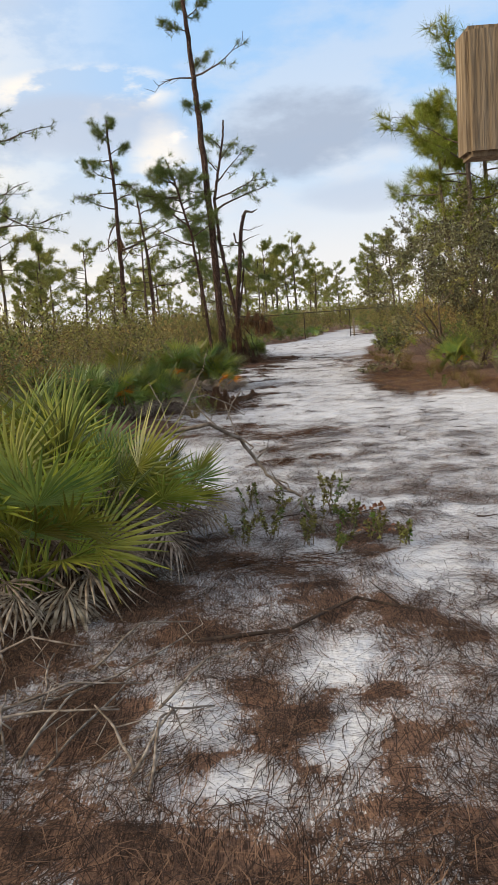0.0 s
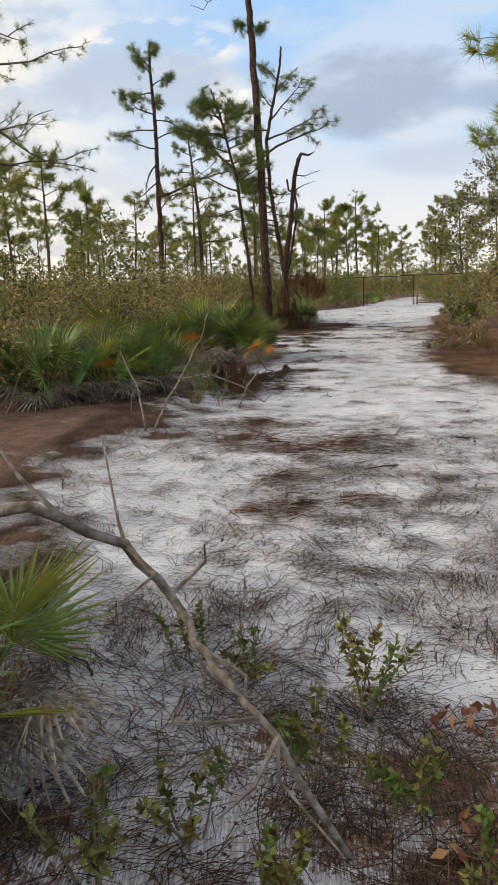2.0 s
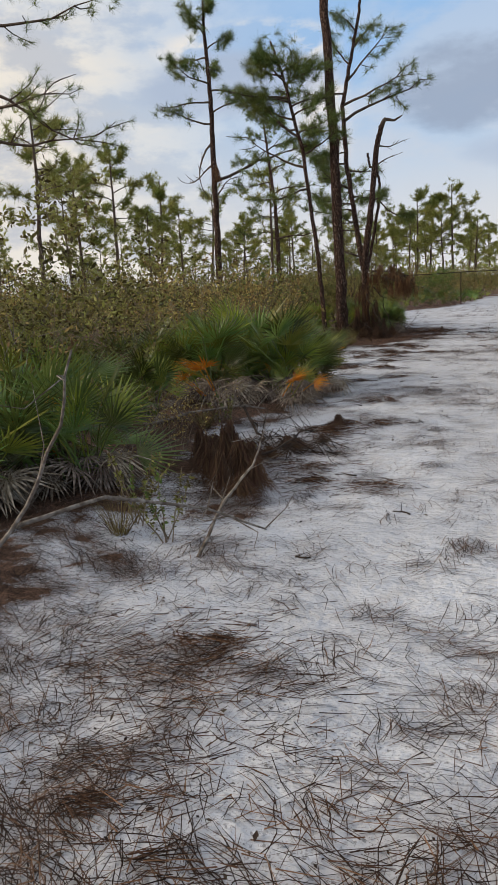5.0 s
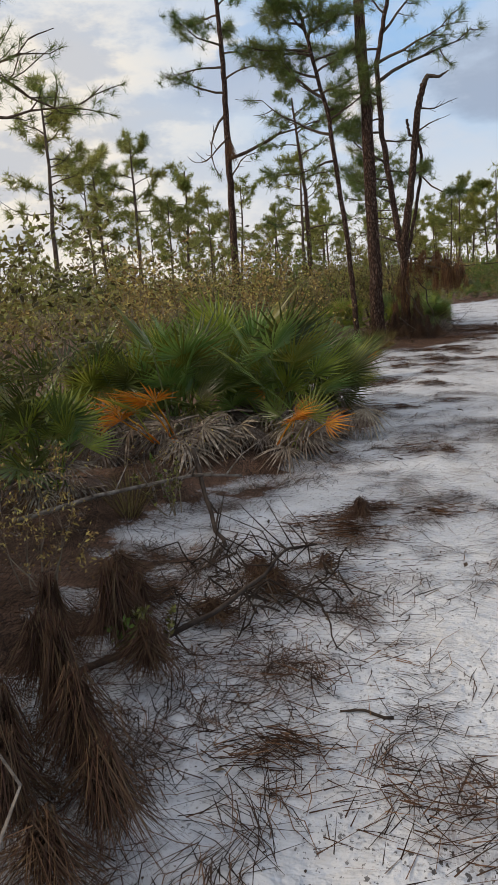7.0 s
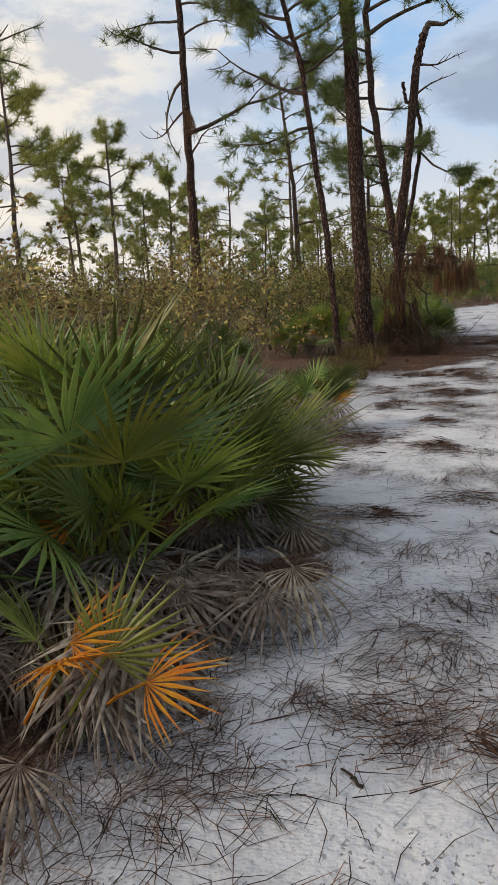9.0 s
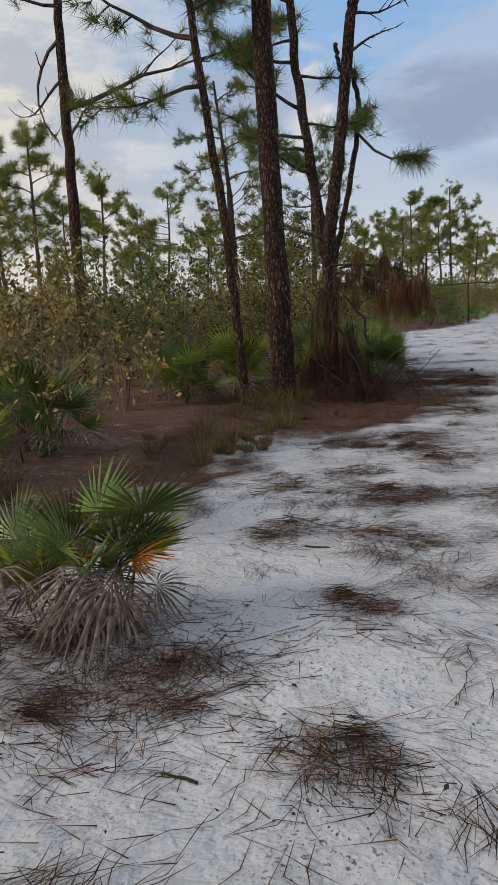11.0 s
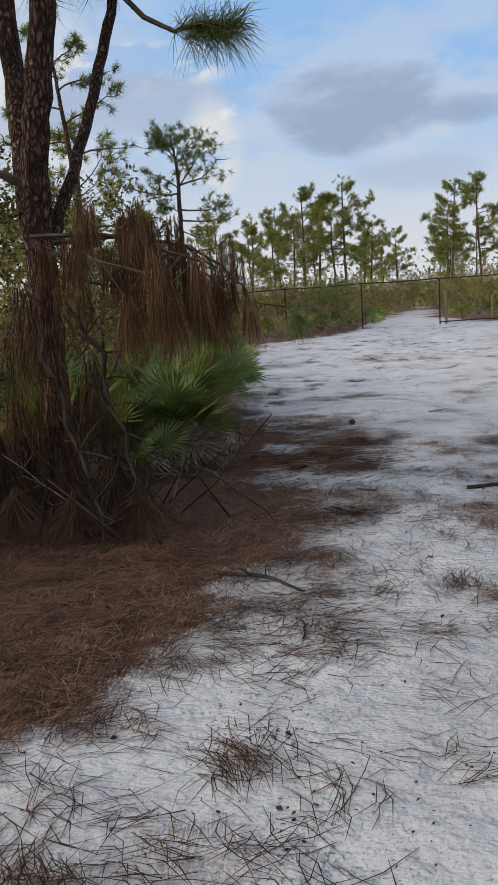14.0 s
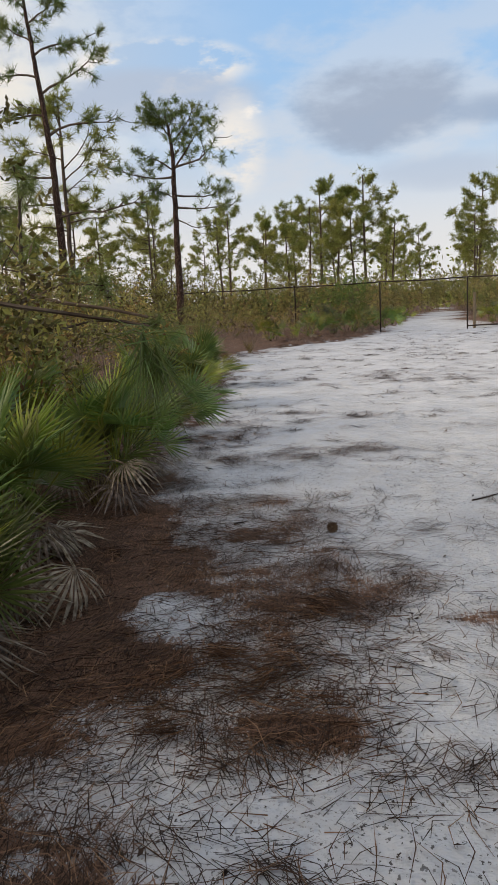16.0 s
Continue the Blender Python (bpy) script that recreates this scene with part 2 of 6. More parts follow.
M_PALM_STEM = material("palmetto_stem", (0.10, 0.075, 0.05), (0.19, 0.14, 0.09), 12, 0.95, bump=0.8, bump_scale=30)
M_LEAF = material("scrub_leaf_olive", (0.105, 0.105, 0.03), (0.235, 0.20, 0.06), 2, 0.5, thin=0.24, island=0.7, gloss=0.22)
M_LEAF_GREEN = material("scrub_leaf_green", (0.075, 0.12, 0.025), (0.16, 0.20, 0.04), 2, 0.45, thin=0.22, island=0.5, gloss=0.25)
M_LEAF_TAN = material("scrub_leaf_tan", (0.215, 0.148, 0.052), (0.37, 0.26, 0.10), 2, 0.7, thin=0.22, island=0.7)
M_LEAF_GREY = material("oak_leaf_greygreen", (0.10, 0.10, 0.05), (0.19, 0.165, 0.08), 2, 0.5, thin=0.16, island=0.7, gloss=0.25)
M_OAK_DEAD = material("dead_oak_leaf", (0.19, 0.082, 0.05), (0.31, 0.155, 0.09), 12, 0.7, thin=0.1, island=0.5)
M_BRUSH = material("brush_twig", (0.13, 0.098, 0.066), (0.26, 0.21, 0.155), 5, 0.9)
M_GRASS = material("wiregrass", (0.13, 0.095, 0.04), (0.23, 0.172, 0.072), 3, 0.75, thin=0.22, island=0.6)
M_RUSTY = material("dark_rusty_pipe", (0.035, 0.03, 0.028), (0.07, 0.05, 0.04), 20, 0.6, metal=0.5)
M_PLANK = material("weathered_plank", (0.25, 0.19, 0.125), (0.36, 0.28, 0.19), 14, 0.8, (0.17, 0.125, 0.08), 40, 0.5, 60, stretch=(3, 3, 0.25))
M_CONE = material("pine_cone_scales", (0.07, 0.045, 0.03), (0.13, 0.085, 0.055), 40, 0.9)


# ---- mesh helpers ----
class Geo:
    def __init__(self):
        self.v, self.f = [], []

    def tube(self, pts, radii, sides=6, cap=True):
        pts = [Vector(p) for p in pts]
        base, n = len(self.v), len(pts)
        side = None
        for i, p in enumerate(pts):
            t = (pts[min(i + 1, n - 1)] - pts[max(i - 1, 0)]).normalized()
            if side is None:
                side = t.orthogonal().normalized()
            side = (side - t * side.dot(t)).normalized()
            other = t.cross(side)
            r = radii[i]
            for k in range(sides):
                a = 2 * math.pi * k / sides
                self.v.append(p + (side * math.cos(a) + other * math.sin(a)) * r)
        for i in range(n - 1):
            for k in range(sides):
                a, b = base + i * sides + k, base + i * sides + (k + 1) % sides
                self.f.append((a, b, b + sides, a + sides))
        if cap:
            self.f.append(tuple(base + k for k in reversed(range(sides))))
            self.f.append(tuple(base + (n - 1) * sides + k for k in range(sides)))

    def needle(self, p, d, w, droop=0.0, rng=random):
        side = d.cross(Vector((rng.uniform(-1, 1), rng.uniform(-1, 1), rng.uniform(-1, 1)))).normalized() * (w / 2)
        b = len(self.v)
        if droop:
            mid = p + d * 0.55
            tip = p + d - Vector((0, 0, droop))
            self.v += [p - side, p + side, mid - side * 0.8, mid + side * 0.8, tip]
            self.f += [(b, b + 1, b + 3, b + 2), (b + 2, b + 3, b + 4)]
        else:
            self.v += [p - side, p + side, p + d]
            self.f.append((b, b + 1, b + 2))

    def leaf(self, p, d, n, length, width):
        side = d.cross(n)
        if side.length < 1e-4:
            side = d.orthogonal()
        side = side.normalized() * (width / 2)
        b = len(self.v)
        mid = p + d * (length * 0.5) + n * (width * 0.12)
        self.v += [p, mid + side, p + d * length, mid - side]
        self.f.append((b, b + 1, b + 2, b + 3))

    def mesh(self, name, mat, smooth=False):
        me = bpy.data.meshes.new(name)
        me.from_pydata([tuple(v) for v in self.v], [], self.f)
        me.materials.append(mat)
        if smooth:
            me.polygons.foreach_set("use_smooth", [True] * len(me.polygons))
        me.update()
        return me


def part(name, geo, mat, parent, label="", smooth=False):
    ob = new(name, geo.mesh(name, mat, smooth) if isinstance(geo, Geo) else geo)
    ob.parent = parent
    if label:
        tagged(ob, label)
    return ob


def thing(name, at, label, category, group="", kind=""):
    e = new(name)
    e.empty_display_size = 0.2
    e.matrix_basis = at if isinstance(at, Matrix) else Matrix.Translation(at)
    return tagged(e, label, category, group, kind)


def rand_dir(rng, up=0.0):
    while True:
        d = Vector((rng.uniform(-1, 1), rng.uniform(-1, 1), rng.uniform(-1, 1) + up))
        if 0.1 < d.length < 1.4:
            return d.normalized()


def interp(table, y):
    return float(np.interp(y, [a for a, _ in table], [b for _, b in table]))


# ---- plan: the sand track's two edges ----
LEFT = [(-30, -1.2), (2.5, -0.7), (4.5, -0.5), (6, -1.0), (7.6, -1.5), (8.6, -1.3), (9.4, -0.75), (10.4, -0.6), (11.6, -0.5), (12.2, -0.75), (13.5, -0.8), (14.5, -0.7), (15.5, -0.3), (18, -0.4),
        (18.8, -1.0), (19.5, -1.3), (20, -1.15), (20.8, -1.0), (22, -0.85), (23.2, -0.6), (25.5, -0.1), (28, 0.3), (29.5, 0.7), (34, 0.7), (40, 0.35), (46, -0.1), (50, 1.0), (53, 3.6), (57, 4.8), (75, 8), (96, 12.9), (112, 17.0), (260, 45)]
RIGHT = [(-30, 3), (5, 3.6), (11, 3.9), (14, 4.0), (20, 4.2), (27, 4.6), (33, 5.4), (45, 9), (52, 14), (57, 14), (58.5, 9.2), (75, 11.0), (96, 15.3), (112, 17.2), (260, 45)]


def lattice(ix, iy, seed):
    h = (ix.astype(np.int64) * 374761393 + iy.astype(np.int64) * 668265263 + seed * 974711) & 0x7FFFFFFF
    h = ((h ^ (h >> 13)) * 1274126177) & 0x7FFFFFFF
    return ((h ^ (h >> 16)) & 0xFFFF) / 65535.0


def value_noise(x, y, seed):
    ix, iy = np.floor(x), np.floor(y)
    fx, fy = x - ix, y - iy
    fx, fy = fx * fx * (3 - 2 * fx), fy * fy * (3 - 2 * fy)
    a, b = lattice(ix, iy, seed), lattice(ix + 1, iy, seed)
    c, d = lattice(ix, iy + 1, seed), lattice(ix + 1, iy + 1, seed)
    return (a * (1 - fx) + b * fx) * (1 - fy) + (c * (1 - fx) + d * fx) * fy


def fbm(x, y, seed, octaves=4):
    total, amp, norm = 0.0, 1.0, 0.0
    for k in range(octaves):
        total = total + amp * value_noise(x * 2 ** k + 17.3 * k, y * 2 ** k - 9.1 * k, seed + k)
        norm += amp
        amp *= 0.55
    return total / norm


def step(v, lo, hi):
    t = np.clip((v - lo) / (hi - lo), 0, 1)
    return t * t * (3 - 2 * t)


# needle drifts on the track (x, y and half-widths), stretch by stretch, and scuffed bare sand between them
DRIFTS_START = ((0.29, 3.9, 0.14, 0.11), (0.0, 3.9, 0.15, 0.09), (0.33, 7.67, 0.25, 0.18), (0.25, 8.6, 0.3, 0.22), (0.73, 8.68, 0.34, 0.25), (0.28, 7.07, 0.12, 0.1), (0.72, 7.16, 0.09, 0.14),
                (-0.16, 9.71, 0.29, 0.43), (0.1, 9.49, 0.4, 0.3), (0.61, 8.56, 0.26, 0.3), (0.87, 9.02, 0.21, 0.32), (-0.14, 8.95, 0.3, 0.25))
DRIFTS_MID = ((-0.55, 12.1, 0.3, 0.45), (-0.75, 12.9, 0.35, 0.4), (-0.1, 13.21, 0.31, 0.42), (0.0, 12.59, 0.16, 0.23), (0.1, 12.15, 0.09, 0.15), (0.16, 14.32, 0.1, 0.16), (0.53, 12.04, 0.09, 0.19), (0.17, 13.88, 0.1, 0.2), (0.43, 15.83, 0.14, 0.25), (-0.12, 14.11, 0.18, 0.1),
              (0.48, 14.31, 0.1, 0.18), (-0.31, 19.53, 0.35, 0.3), (-0.1, 19.9, 0.3, 0.22), (0.48, 19.36, 0.1, 0.26), (0.1, 17.77, 0.22, 0.09), (0.66, 18.06, 0.08, 0.2), (0.53, 20.39, 0.1, 0.14))
DRIFTS_END = ((-0.75, 20.05, 0.32, 0.18), (0.47, 22.88, 0.2, 0.12), (0.3, 24.0, 0.3, 0.2), (0.95, 26.5, 0.25, 0.2), (0.57, 21.35, 0.2, 0.1), (-0.05, 22.46, 0.2, 0.2), (0.71, 22.2, 0.2, 0.18), (1.33, 22.2, 0.13, 0.17), (0.07, 21.39, 0.18, 0.16), (1.06, 23.3, 0.23, 0.22), (0.54, 22.1, 0.13, 0.14), (0.89, 24.17, 0.25, 0.2), (0.86, 23.71, 0.23, 0.16),
              (1.51, 25.72, 0.27, 0.28), (1.63, 27.21, 0.2, 0.42), (1.72, 28.7, 0.34, 0.45), (2.0, 28.58, 0.2, 0.3), (1.32, 30.37, 0.44, 0.6), (1.86, 29.32, 0.22, 0.34), (1.2, 28.69, 0.28, 0.5), (1.62, 28.85, 0.3, 0.28), (1.85, 28.95, 0.16, 0.3), (0.9, 29.1, 0.4, 0.5))
BARE = ((-0.27, 2.39, 0.12, 0.2), (0.28, 2.69, 0.13, 0.3), (0.24, 2.15, 0.09, 0.13), (-0.09, 1.99, 0.08, 0.11), (1.01, 3.85, 0.26, 0.6), (0.38, 4.05, 0.11, 0.2), (-0.25, 8.0, 0.3, 0.3), (0.4, 9.2, 0.25, 0.3), (-0.47, 11.14, 0.5, 0.5),
        (0.33, 12.11, 0.13, 0.29), (-0.26, 14.62, 0.2, 0.26), (0.3, 18.36, 0.2, 0.5), (0.1, 19.25, 0.2, 0.12), (0.29, 20.91, 0.3, 0.3), (0.71, 24.71, 0.3, 0.22), (1.4, 24.3, 0.17, 0.38), (1.73, 31.78, 0.29, 0.3), (1.42, 29.39, 0.14, 0.16), (2.4, 28.5, 0.25, 0.7), (1.9, 28.12, 0.4, 0.2), (2.25, 29.0, 0.22, 0.5), (1.02, 21.15, 0.22, 0.22), (0.3, 6.0, 0.2, 0.2), (-0.3, 6.6, 0.15, 0.25), (-0.62, 13.9, 0.32, 0.3), (1.98, 26.1, 0.25, 0.8), (0.7, 12.9, 0.3, 0.9), (0.62, 13.7, 0.2, 0.5), (0.3, 19.9, 0.2, 0.3), (-0.6, 7.6, 0.5, 0.32), (0.0, 10.6, 0.35, 0.5))


def litter_at(x, y):
    """How thickly fallen needles cover the sand, 0 to 1."""
    x, y = np.asarray(x, float), np.asarray(y, float)
    wob = (fbm(x * 1.3, y * 1.3, 5) - 0.5) * 1.6
    xl = np.interp(y, [a for a, _ in LEFT], [b for _, b in LEFT])
    xr = np.interp(y, [a for a, _ in RIGHT], [b for _, b in RIGHT])
    drift = step(fbm(x * 0.85 + 0.25 * y, y * 1.35, 21), 0.47, 0.60)
    fine = step(fbm(x * 3.1, y * 4.2, 33), 0.44, 0.60)
    m = 0.85 * drift * (0.35 + 0.65 * fine) + 0.16 * fine
    m = m * np.interp(y, [2, 6, 10, 13, 16, 20, 26, 30, 36, 50], [0.95, 0.6, 0.5, 0.5, 0.45, 0.5, 0.75, 0.8, 0.55, 0.35])
    m = np.maximum(m, step(y, 4.0, 5.5) * step(10.5 + wob - y, 0, 2) * (0.24 + 0.26 * fine))
    m = np.maximum(m, step(5.6 + wob * 1.3 - y, -0.6, 1.6) * step(1.7 + wob - x, -0.6, 1.0) * (0.74 + 0.24 * fine))
    m = np.maximum(m, step(xl + 0.30 + wob * 0.8 - x, -0.3, 0.35) * (0.55 + 0.45 * fine))
    m = np.maximum(m, step(xl - 0.1 + wob * 0.3 - x, -0.1, 0.3) * 0.95)
    grove = step(np.interp(y, [24, 25, 26, 27, 29.5, 31], [0.6, 0.78, 1.3, 1.65, 1.9, 1.3]) + wob * 0.8 - x, -0.3, 0.5) * step(y, 23.6, 25.2) * step(36 + wob - y, 0, 3)
    m = np.maximum(m, grove * (0.8 + 0.2 * step(xl + 1.0 + wob * 0.3 - x, -0.4, 0.3)))
    band = np.exp(-((y - 30.2) / 1.3) ** 2) * step(2.3 + wob * 0.6 - x, 0, 0.6)
    m = np.maximum(m, band * (0.5 + 0.4 * fine))
    m = np.maximum(m, step(x, np.interp(y, [12, 14, 16.5, 20, 24, 29], [2.4, 2.2, 2.3, 3.1, 3.5, 3.9]) + wob * 0.5, np.interp(y, [12, 14, 16.5, 20, 24, 29], [3.0, 2.8, 2.9, 3.7, 4.1, 4.5]) + wob * 0.5) * step(y, 11.6, 13.4) * step(29 + wob - y, 0, 2) * 0.95)
    m = np.maximum(m, step(x - xr, -0.5 + wob * 0.3, 0.2))
    for cx, cy, rx, ry in DRIFTS_START + DRIFTS_MID + DRIFTS_END:
        d = ((x - cx) / rx) ** 2 + ((y - cy) / ry) ** 2 + wob * 0.6
        m = np.maximum(m, step(1.5 - d, 0.0, 1.2) * (0.32 + 0.38 * fine + (0.2 if cy > 25 else 0.0)))
    ragged = (fbm(x * 7.5, y * 7.5, 71) - 0.5) * 5.0
    for cx, cy, rx, ry in BARE:
        d = ((x - cx) / (1.25 * rx)) ** 2 + ((y - cy) / (1.25 * ry)) ** 2 + wob * 0.7 + ragged
        m = m * (1 - 0.74 * step(1.5 - d, 0.0, 1.3))
    return np.clip(m, 0, 1)


def ground_at(x, y):
    x, y = np.asarray(x, float), np.asarray(y, float)
    xl = np.interp(y, [a for a, _ in LEFT], [b for _, b in LEFT])
    xr = np.interp(y, [a for a, _ in RIGHT], [b for _, b in RIGHT])
    z = -0.115 + 0.05 * (fbm(x * 0.6, y * 0.6, 51) - 0.5) + 0.03 * (fbm(x * 2.4, y * 2.4, 57) - 0.5)
    z = z + 0.07 * step(xl - x, -0.1, 0.8) + 0.07 * step(x - xr, -0.1, 0.8)
    return z + 0.016 * (fbm(x * 9, y * 9, 61, 3) - 0.5) + 0.03 * (fbm(x * 3.6, y * 3.6, 67, 2) - 0.5)


def gz(x, y):
    return float(ground_at(x, y))


# ---- ground: one sheet to the horizon ----
def spaced(stops):
    out = []
    for lo, hi, d in stops:
        n = max(1, round((hi - lo) / d))
        out += [lo + (hi - lo) * k / n for k in range(n)]
    return np.array(out + [stops[-1][1]])


def build_ground():
    xs = spaced([(-1500, -200, 260), (-200, -40, 20), (-40, -8, 2), (-8, -2.4, 0.2), (-2.4, 4.2, 0.055), (4.2, 9, 0.25), (9, 40, 2), (40, 200, 20), (200, 1500, 260)])
    ys = spaced([(-1500, -60, 240), (-60, -8, 4), (-8, 1, 0.3), (1, 36, 0.055), (36, 62, 0.25), (62, 120, 1.5), (120, 300, 12), (300, 3000, 300)])
    gx, gy = np.meshgrid(xs, ys)
    z = ground_at(gx, gy)
    co = np.stack([gx, gy, z], -1).reshape(-1, 3)
    nx, ny = len(xs), len(ys)
    i = (np.arange(ny - 1)[:, None] * nx + np.arange(nx - 1)[None]).reshape(-1)
    quads = np.stack([i, i + 1, i + nx + 1, i + nx], -1)
    me = bpy.data.meshes.new("ground")
    me.vertices.add(len(co))
    me.vertices.foreach_set("co", co.ravel())
    me.loops.add(quads.size)
    me.loops.foreach_set("vertex_index", quads.ravel().astype(np.int32))
    me.polygons.add(len(quads))
    me.polygons.foreach_set("loop_start", np.arange(0, quads.size, 4, dtype=np.int32))
    me.update(calc_edges=True)
    me.polygons.foreach_set("use_smooth", [True] * len(quads))
    at = me.attributes.new("litter", "FLOAT", "POINT")
    at.data.foreach_set("value", litter_at(gx, gy).ravel().astype(np.float32))
    ob = new("ground", me)
    tagged(ob, "white quartz sand scattered with brown pine needles", "ground", kind="structure")
    m = bpy.data.materials.new("sand_with_litter")
    m.use_nodes = True
    nt = m.node_tree
    link = nt.links.new
    p = nt.nodes["Principled BSDF"]
    p.inputs["Roughness"].default_value = 0.95
    p.inputs["Specular IOR Level"].default_value = 0.2
    tc = nt.nodes.new("ShaderNodeTexCoord")

    def noise_fac(scale, detail, lo, hi, rot=0.0, stretch=(1, 1, 1), rough=0.6):
        mp = nt.nodes.new("ShaderNodeMapping")
        mp.inputs["Rotation"].default_value = (0, 0, rot)
        mp.inputs["Scale"].default_value = stretch
        link(tc.outputs["Object"], mp.inputs["Vector"])
        n = nt.nodes.new("ShaderNodeTexNoise")
        n.inputs["Scale"].default_value, n.inputs["Detail"].default_value, n.inputs["Roughness"].default_value = scale, detail, rough
        link(mp.outputs[0], n.inputs["Vector"])
        r = nt.nodes.new("ShaderNodeMapRange")
        link(n.outputs["Fac"], r.inputs[0])
        r.inputs[1].default_value, r.inputs[2].default_value = lo, hi
        return r.outputs[0], n.outputs["Fac"]

    def mix(f, x, y):
        n = nt.nodes.new("ShaderNodeMix")
        n.data_type = "RGBA"
        if isinstance(f, float):
            n.inputs[0].default_value = f
        else:
            link(f, n.inputs[0])
        for s, v in ((6, x), (7, y)):
            if isinstance(v, tuple):
                n.inputs[s].default_value = (*v, 1)
            else:
                link(v, n.inputs[s])
        return n.outputs[2]

    def calc(op, a, b):
        n = nt.nodes.new("ShaderNodeMath")
        n.operation, n.use_clamp = op, True
        for k, v in enumerate((a, b)):
            if isinstance(v, float):
                n.inputs[k].default_value = v
            else:
                link(v, n.inputs[k])
        return n.outputs[0]

    att = nt.nodes.new("ShaderNodeAttribute")
    att.attribute_name = "litter"
    lit = att.outputs["Fac"]
    sand = mix(noise_fac(1.1, 4, 0.35, 0.65)[0], (0.48, 0.49, 0.525), (0.595, 0.605, 0.64))
    sand = mix(calc("MULTIPLY", noise_fac(9, 5, 0.54, 0.66, rough=0.7)[0], 0.6), sand, (0.45, 0.445, 0.455))
    sand = mix(calc("MULTIPLY", noise_fac(3.2, 6, 0.54, 0.64, rough=0.7)[0], 0.45), sand, (0.44, 0.43, 0.435))
    speck, _ = noise_fac(95, 3, 0.60, 0.625)
    dusty, _ = noise_fac(2.3, 4, 0.42, 0.66)
    sand = mix(calc("MULTIPLY", speck, calc("MULTIPLY", dusty, 0.75)), sand, (0.15, 0.12, 0.10))
    chips, _ = noise_fac(52, 4, 0.60, 0.62, 0.4, (1.3, 1, 1), 0.6)
    where, _ = noise_fac(1.7, 4, 0.42, 0.62)
    sand = mix(calc("MULTIPLY", chips, calc("ADD", calc("MULTIPLY", where, 0.75), calc("MULTIPLY", lit, 0.6))), sand, (0.035, 0.027, 0.023))
    straw = mix(noise_fac(7, 5, 0.35, 0.65)[0], (0.075, 0.044, 0.031), (0.18, 0.106, 0.074))
    straw = mix(calc("MULTIPLY", noise_fac(2.6, 5, 0.45, 0.68, 0.2, (0.8, 1.4, 1), 0.7)[0], 0.8), straw, (0.22, 0.122, 0.08))
    streak_a, _ = noise_fac(22, 3, 0.52, 0.57, 0.5, (9, 1, 1))
    streak_b, _ = noise_fac(22, 3, 0.52, 0.57, -0.7, (9, 1, 1))
    streak_c, _ = noise_fac(22, 3, 0.53, 0.58, 1.55, (9, 1, 1))
    streaks = calc("MAXIMUM", calc("MAXIMUM", streak_a, streak_b), streak_c)
    straw = mix(calc("MULTIPLY", streak_b, 0.75), straw, (0.21, 0.125, 0.083))
    straw = mix(calc("MULTIPLY", streak_c, 0.85), straw, (0.022, 0.012, 0.008))
    thin = calc("MULTIPLY", streaks, calc("MULTIPLY", calc("SUBTRACT", lit, 0.3), 1.5))
    ragged, _ = noise_fac(16, 6, 0.25, 0.75, rough=0.7)
    solid = nt.nodes.new("ShaderNodeMapRange")
    crumbs, _ = noise_fac(55, 5, 0.3, 0.7, 0.3, (1.6, 1, 1), 0.75)
    holes, _ = noise_fac(4.2, 4, 0.3, 0.7, 0.1, (0.7, 1.5, 1), 0.65)
    torn = calc("ADD", calc("ADD", calc("MULTIPLY", ragged, 0.24), calc("MULTIPLY", crumbs, 0.28)), calc("MULTIPLY", holes, 0.24))
    link(calc("ADD", calc("MULTIPLY", calc("POWER", lit, 1.8), 0.6), torn), solid.inputs[0])
    solid.inputs[1].default_value, solid.inputs[2].default_value = 0.78, 0.82
    link(mix(calc("MAXIMUM", thin, solid.outputs[0]), sand, straw), p.inputs["Base Color"])
    bump = nt.nodes.new("ShaderNodeBump")
    bump.inputs["Strength"].default_value, bump.inputs["Distance"].default_value = 0.6, 0.02
    link(noise_fac(38, 6, 0, 1)[1], bump.inputs["Height"])
    swells = nt.nodes.new("ShaderNodeBump")
    swells.inputs["Strength"].default_value, swells.inputs["Distance"].default_value = 0.55, 0.12
    link(noise_fac(5.5, 4, 0, 1, 0.2, (0.8, 1.3, 1))[1], swells.inputs["Height"])
    link(bump.outputs[0], swells.inputs["Normal"])
    link(swells.outputs[0], p.inputs["Normal"])
    me.materials.append(m)


build_ground()


# ---- pines ----
def tuft(geo, p, d, n, length, width, rng, droop=0.0, spread=1.0):
    for _ in range(n):
        nd = (d * rng.uniform(0.15, 1.0) + rand_dir(rng) * spread * rng.uniform(0.5, 1.0)).normalized() * length * rng.uniform(0.7, 1.1)
        geo.needle(p - d * rng.uniform(0, length * 0.5), nd, width, droop * rng.uniform(0.4, 1.2) if droop else 0.0, rng)


def limb_path(p, az, el, length, rng, curl=0.5, n=6):
    pts, d = [Vector(p)], Vector((math.cos(az) * math.cos(el), math.sin(az) * math.cos(el), math.sin(el)))
    for i in range(n):
        d = (d + rand_dir(rng) * 0.28 + Vector((0, 0, curl * (i / n - 0.25) * 0.8))).normalized()
        pts.append(pts[-1] + d * (length / n))
    return pts


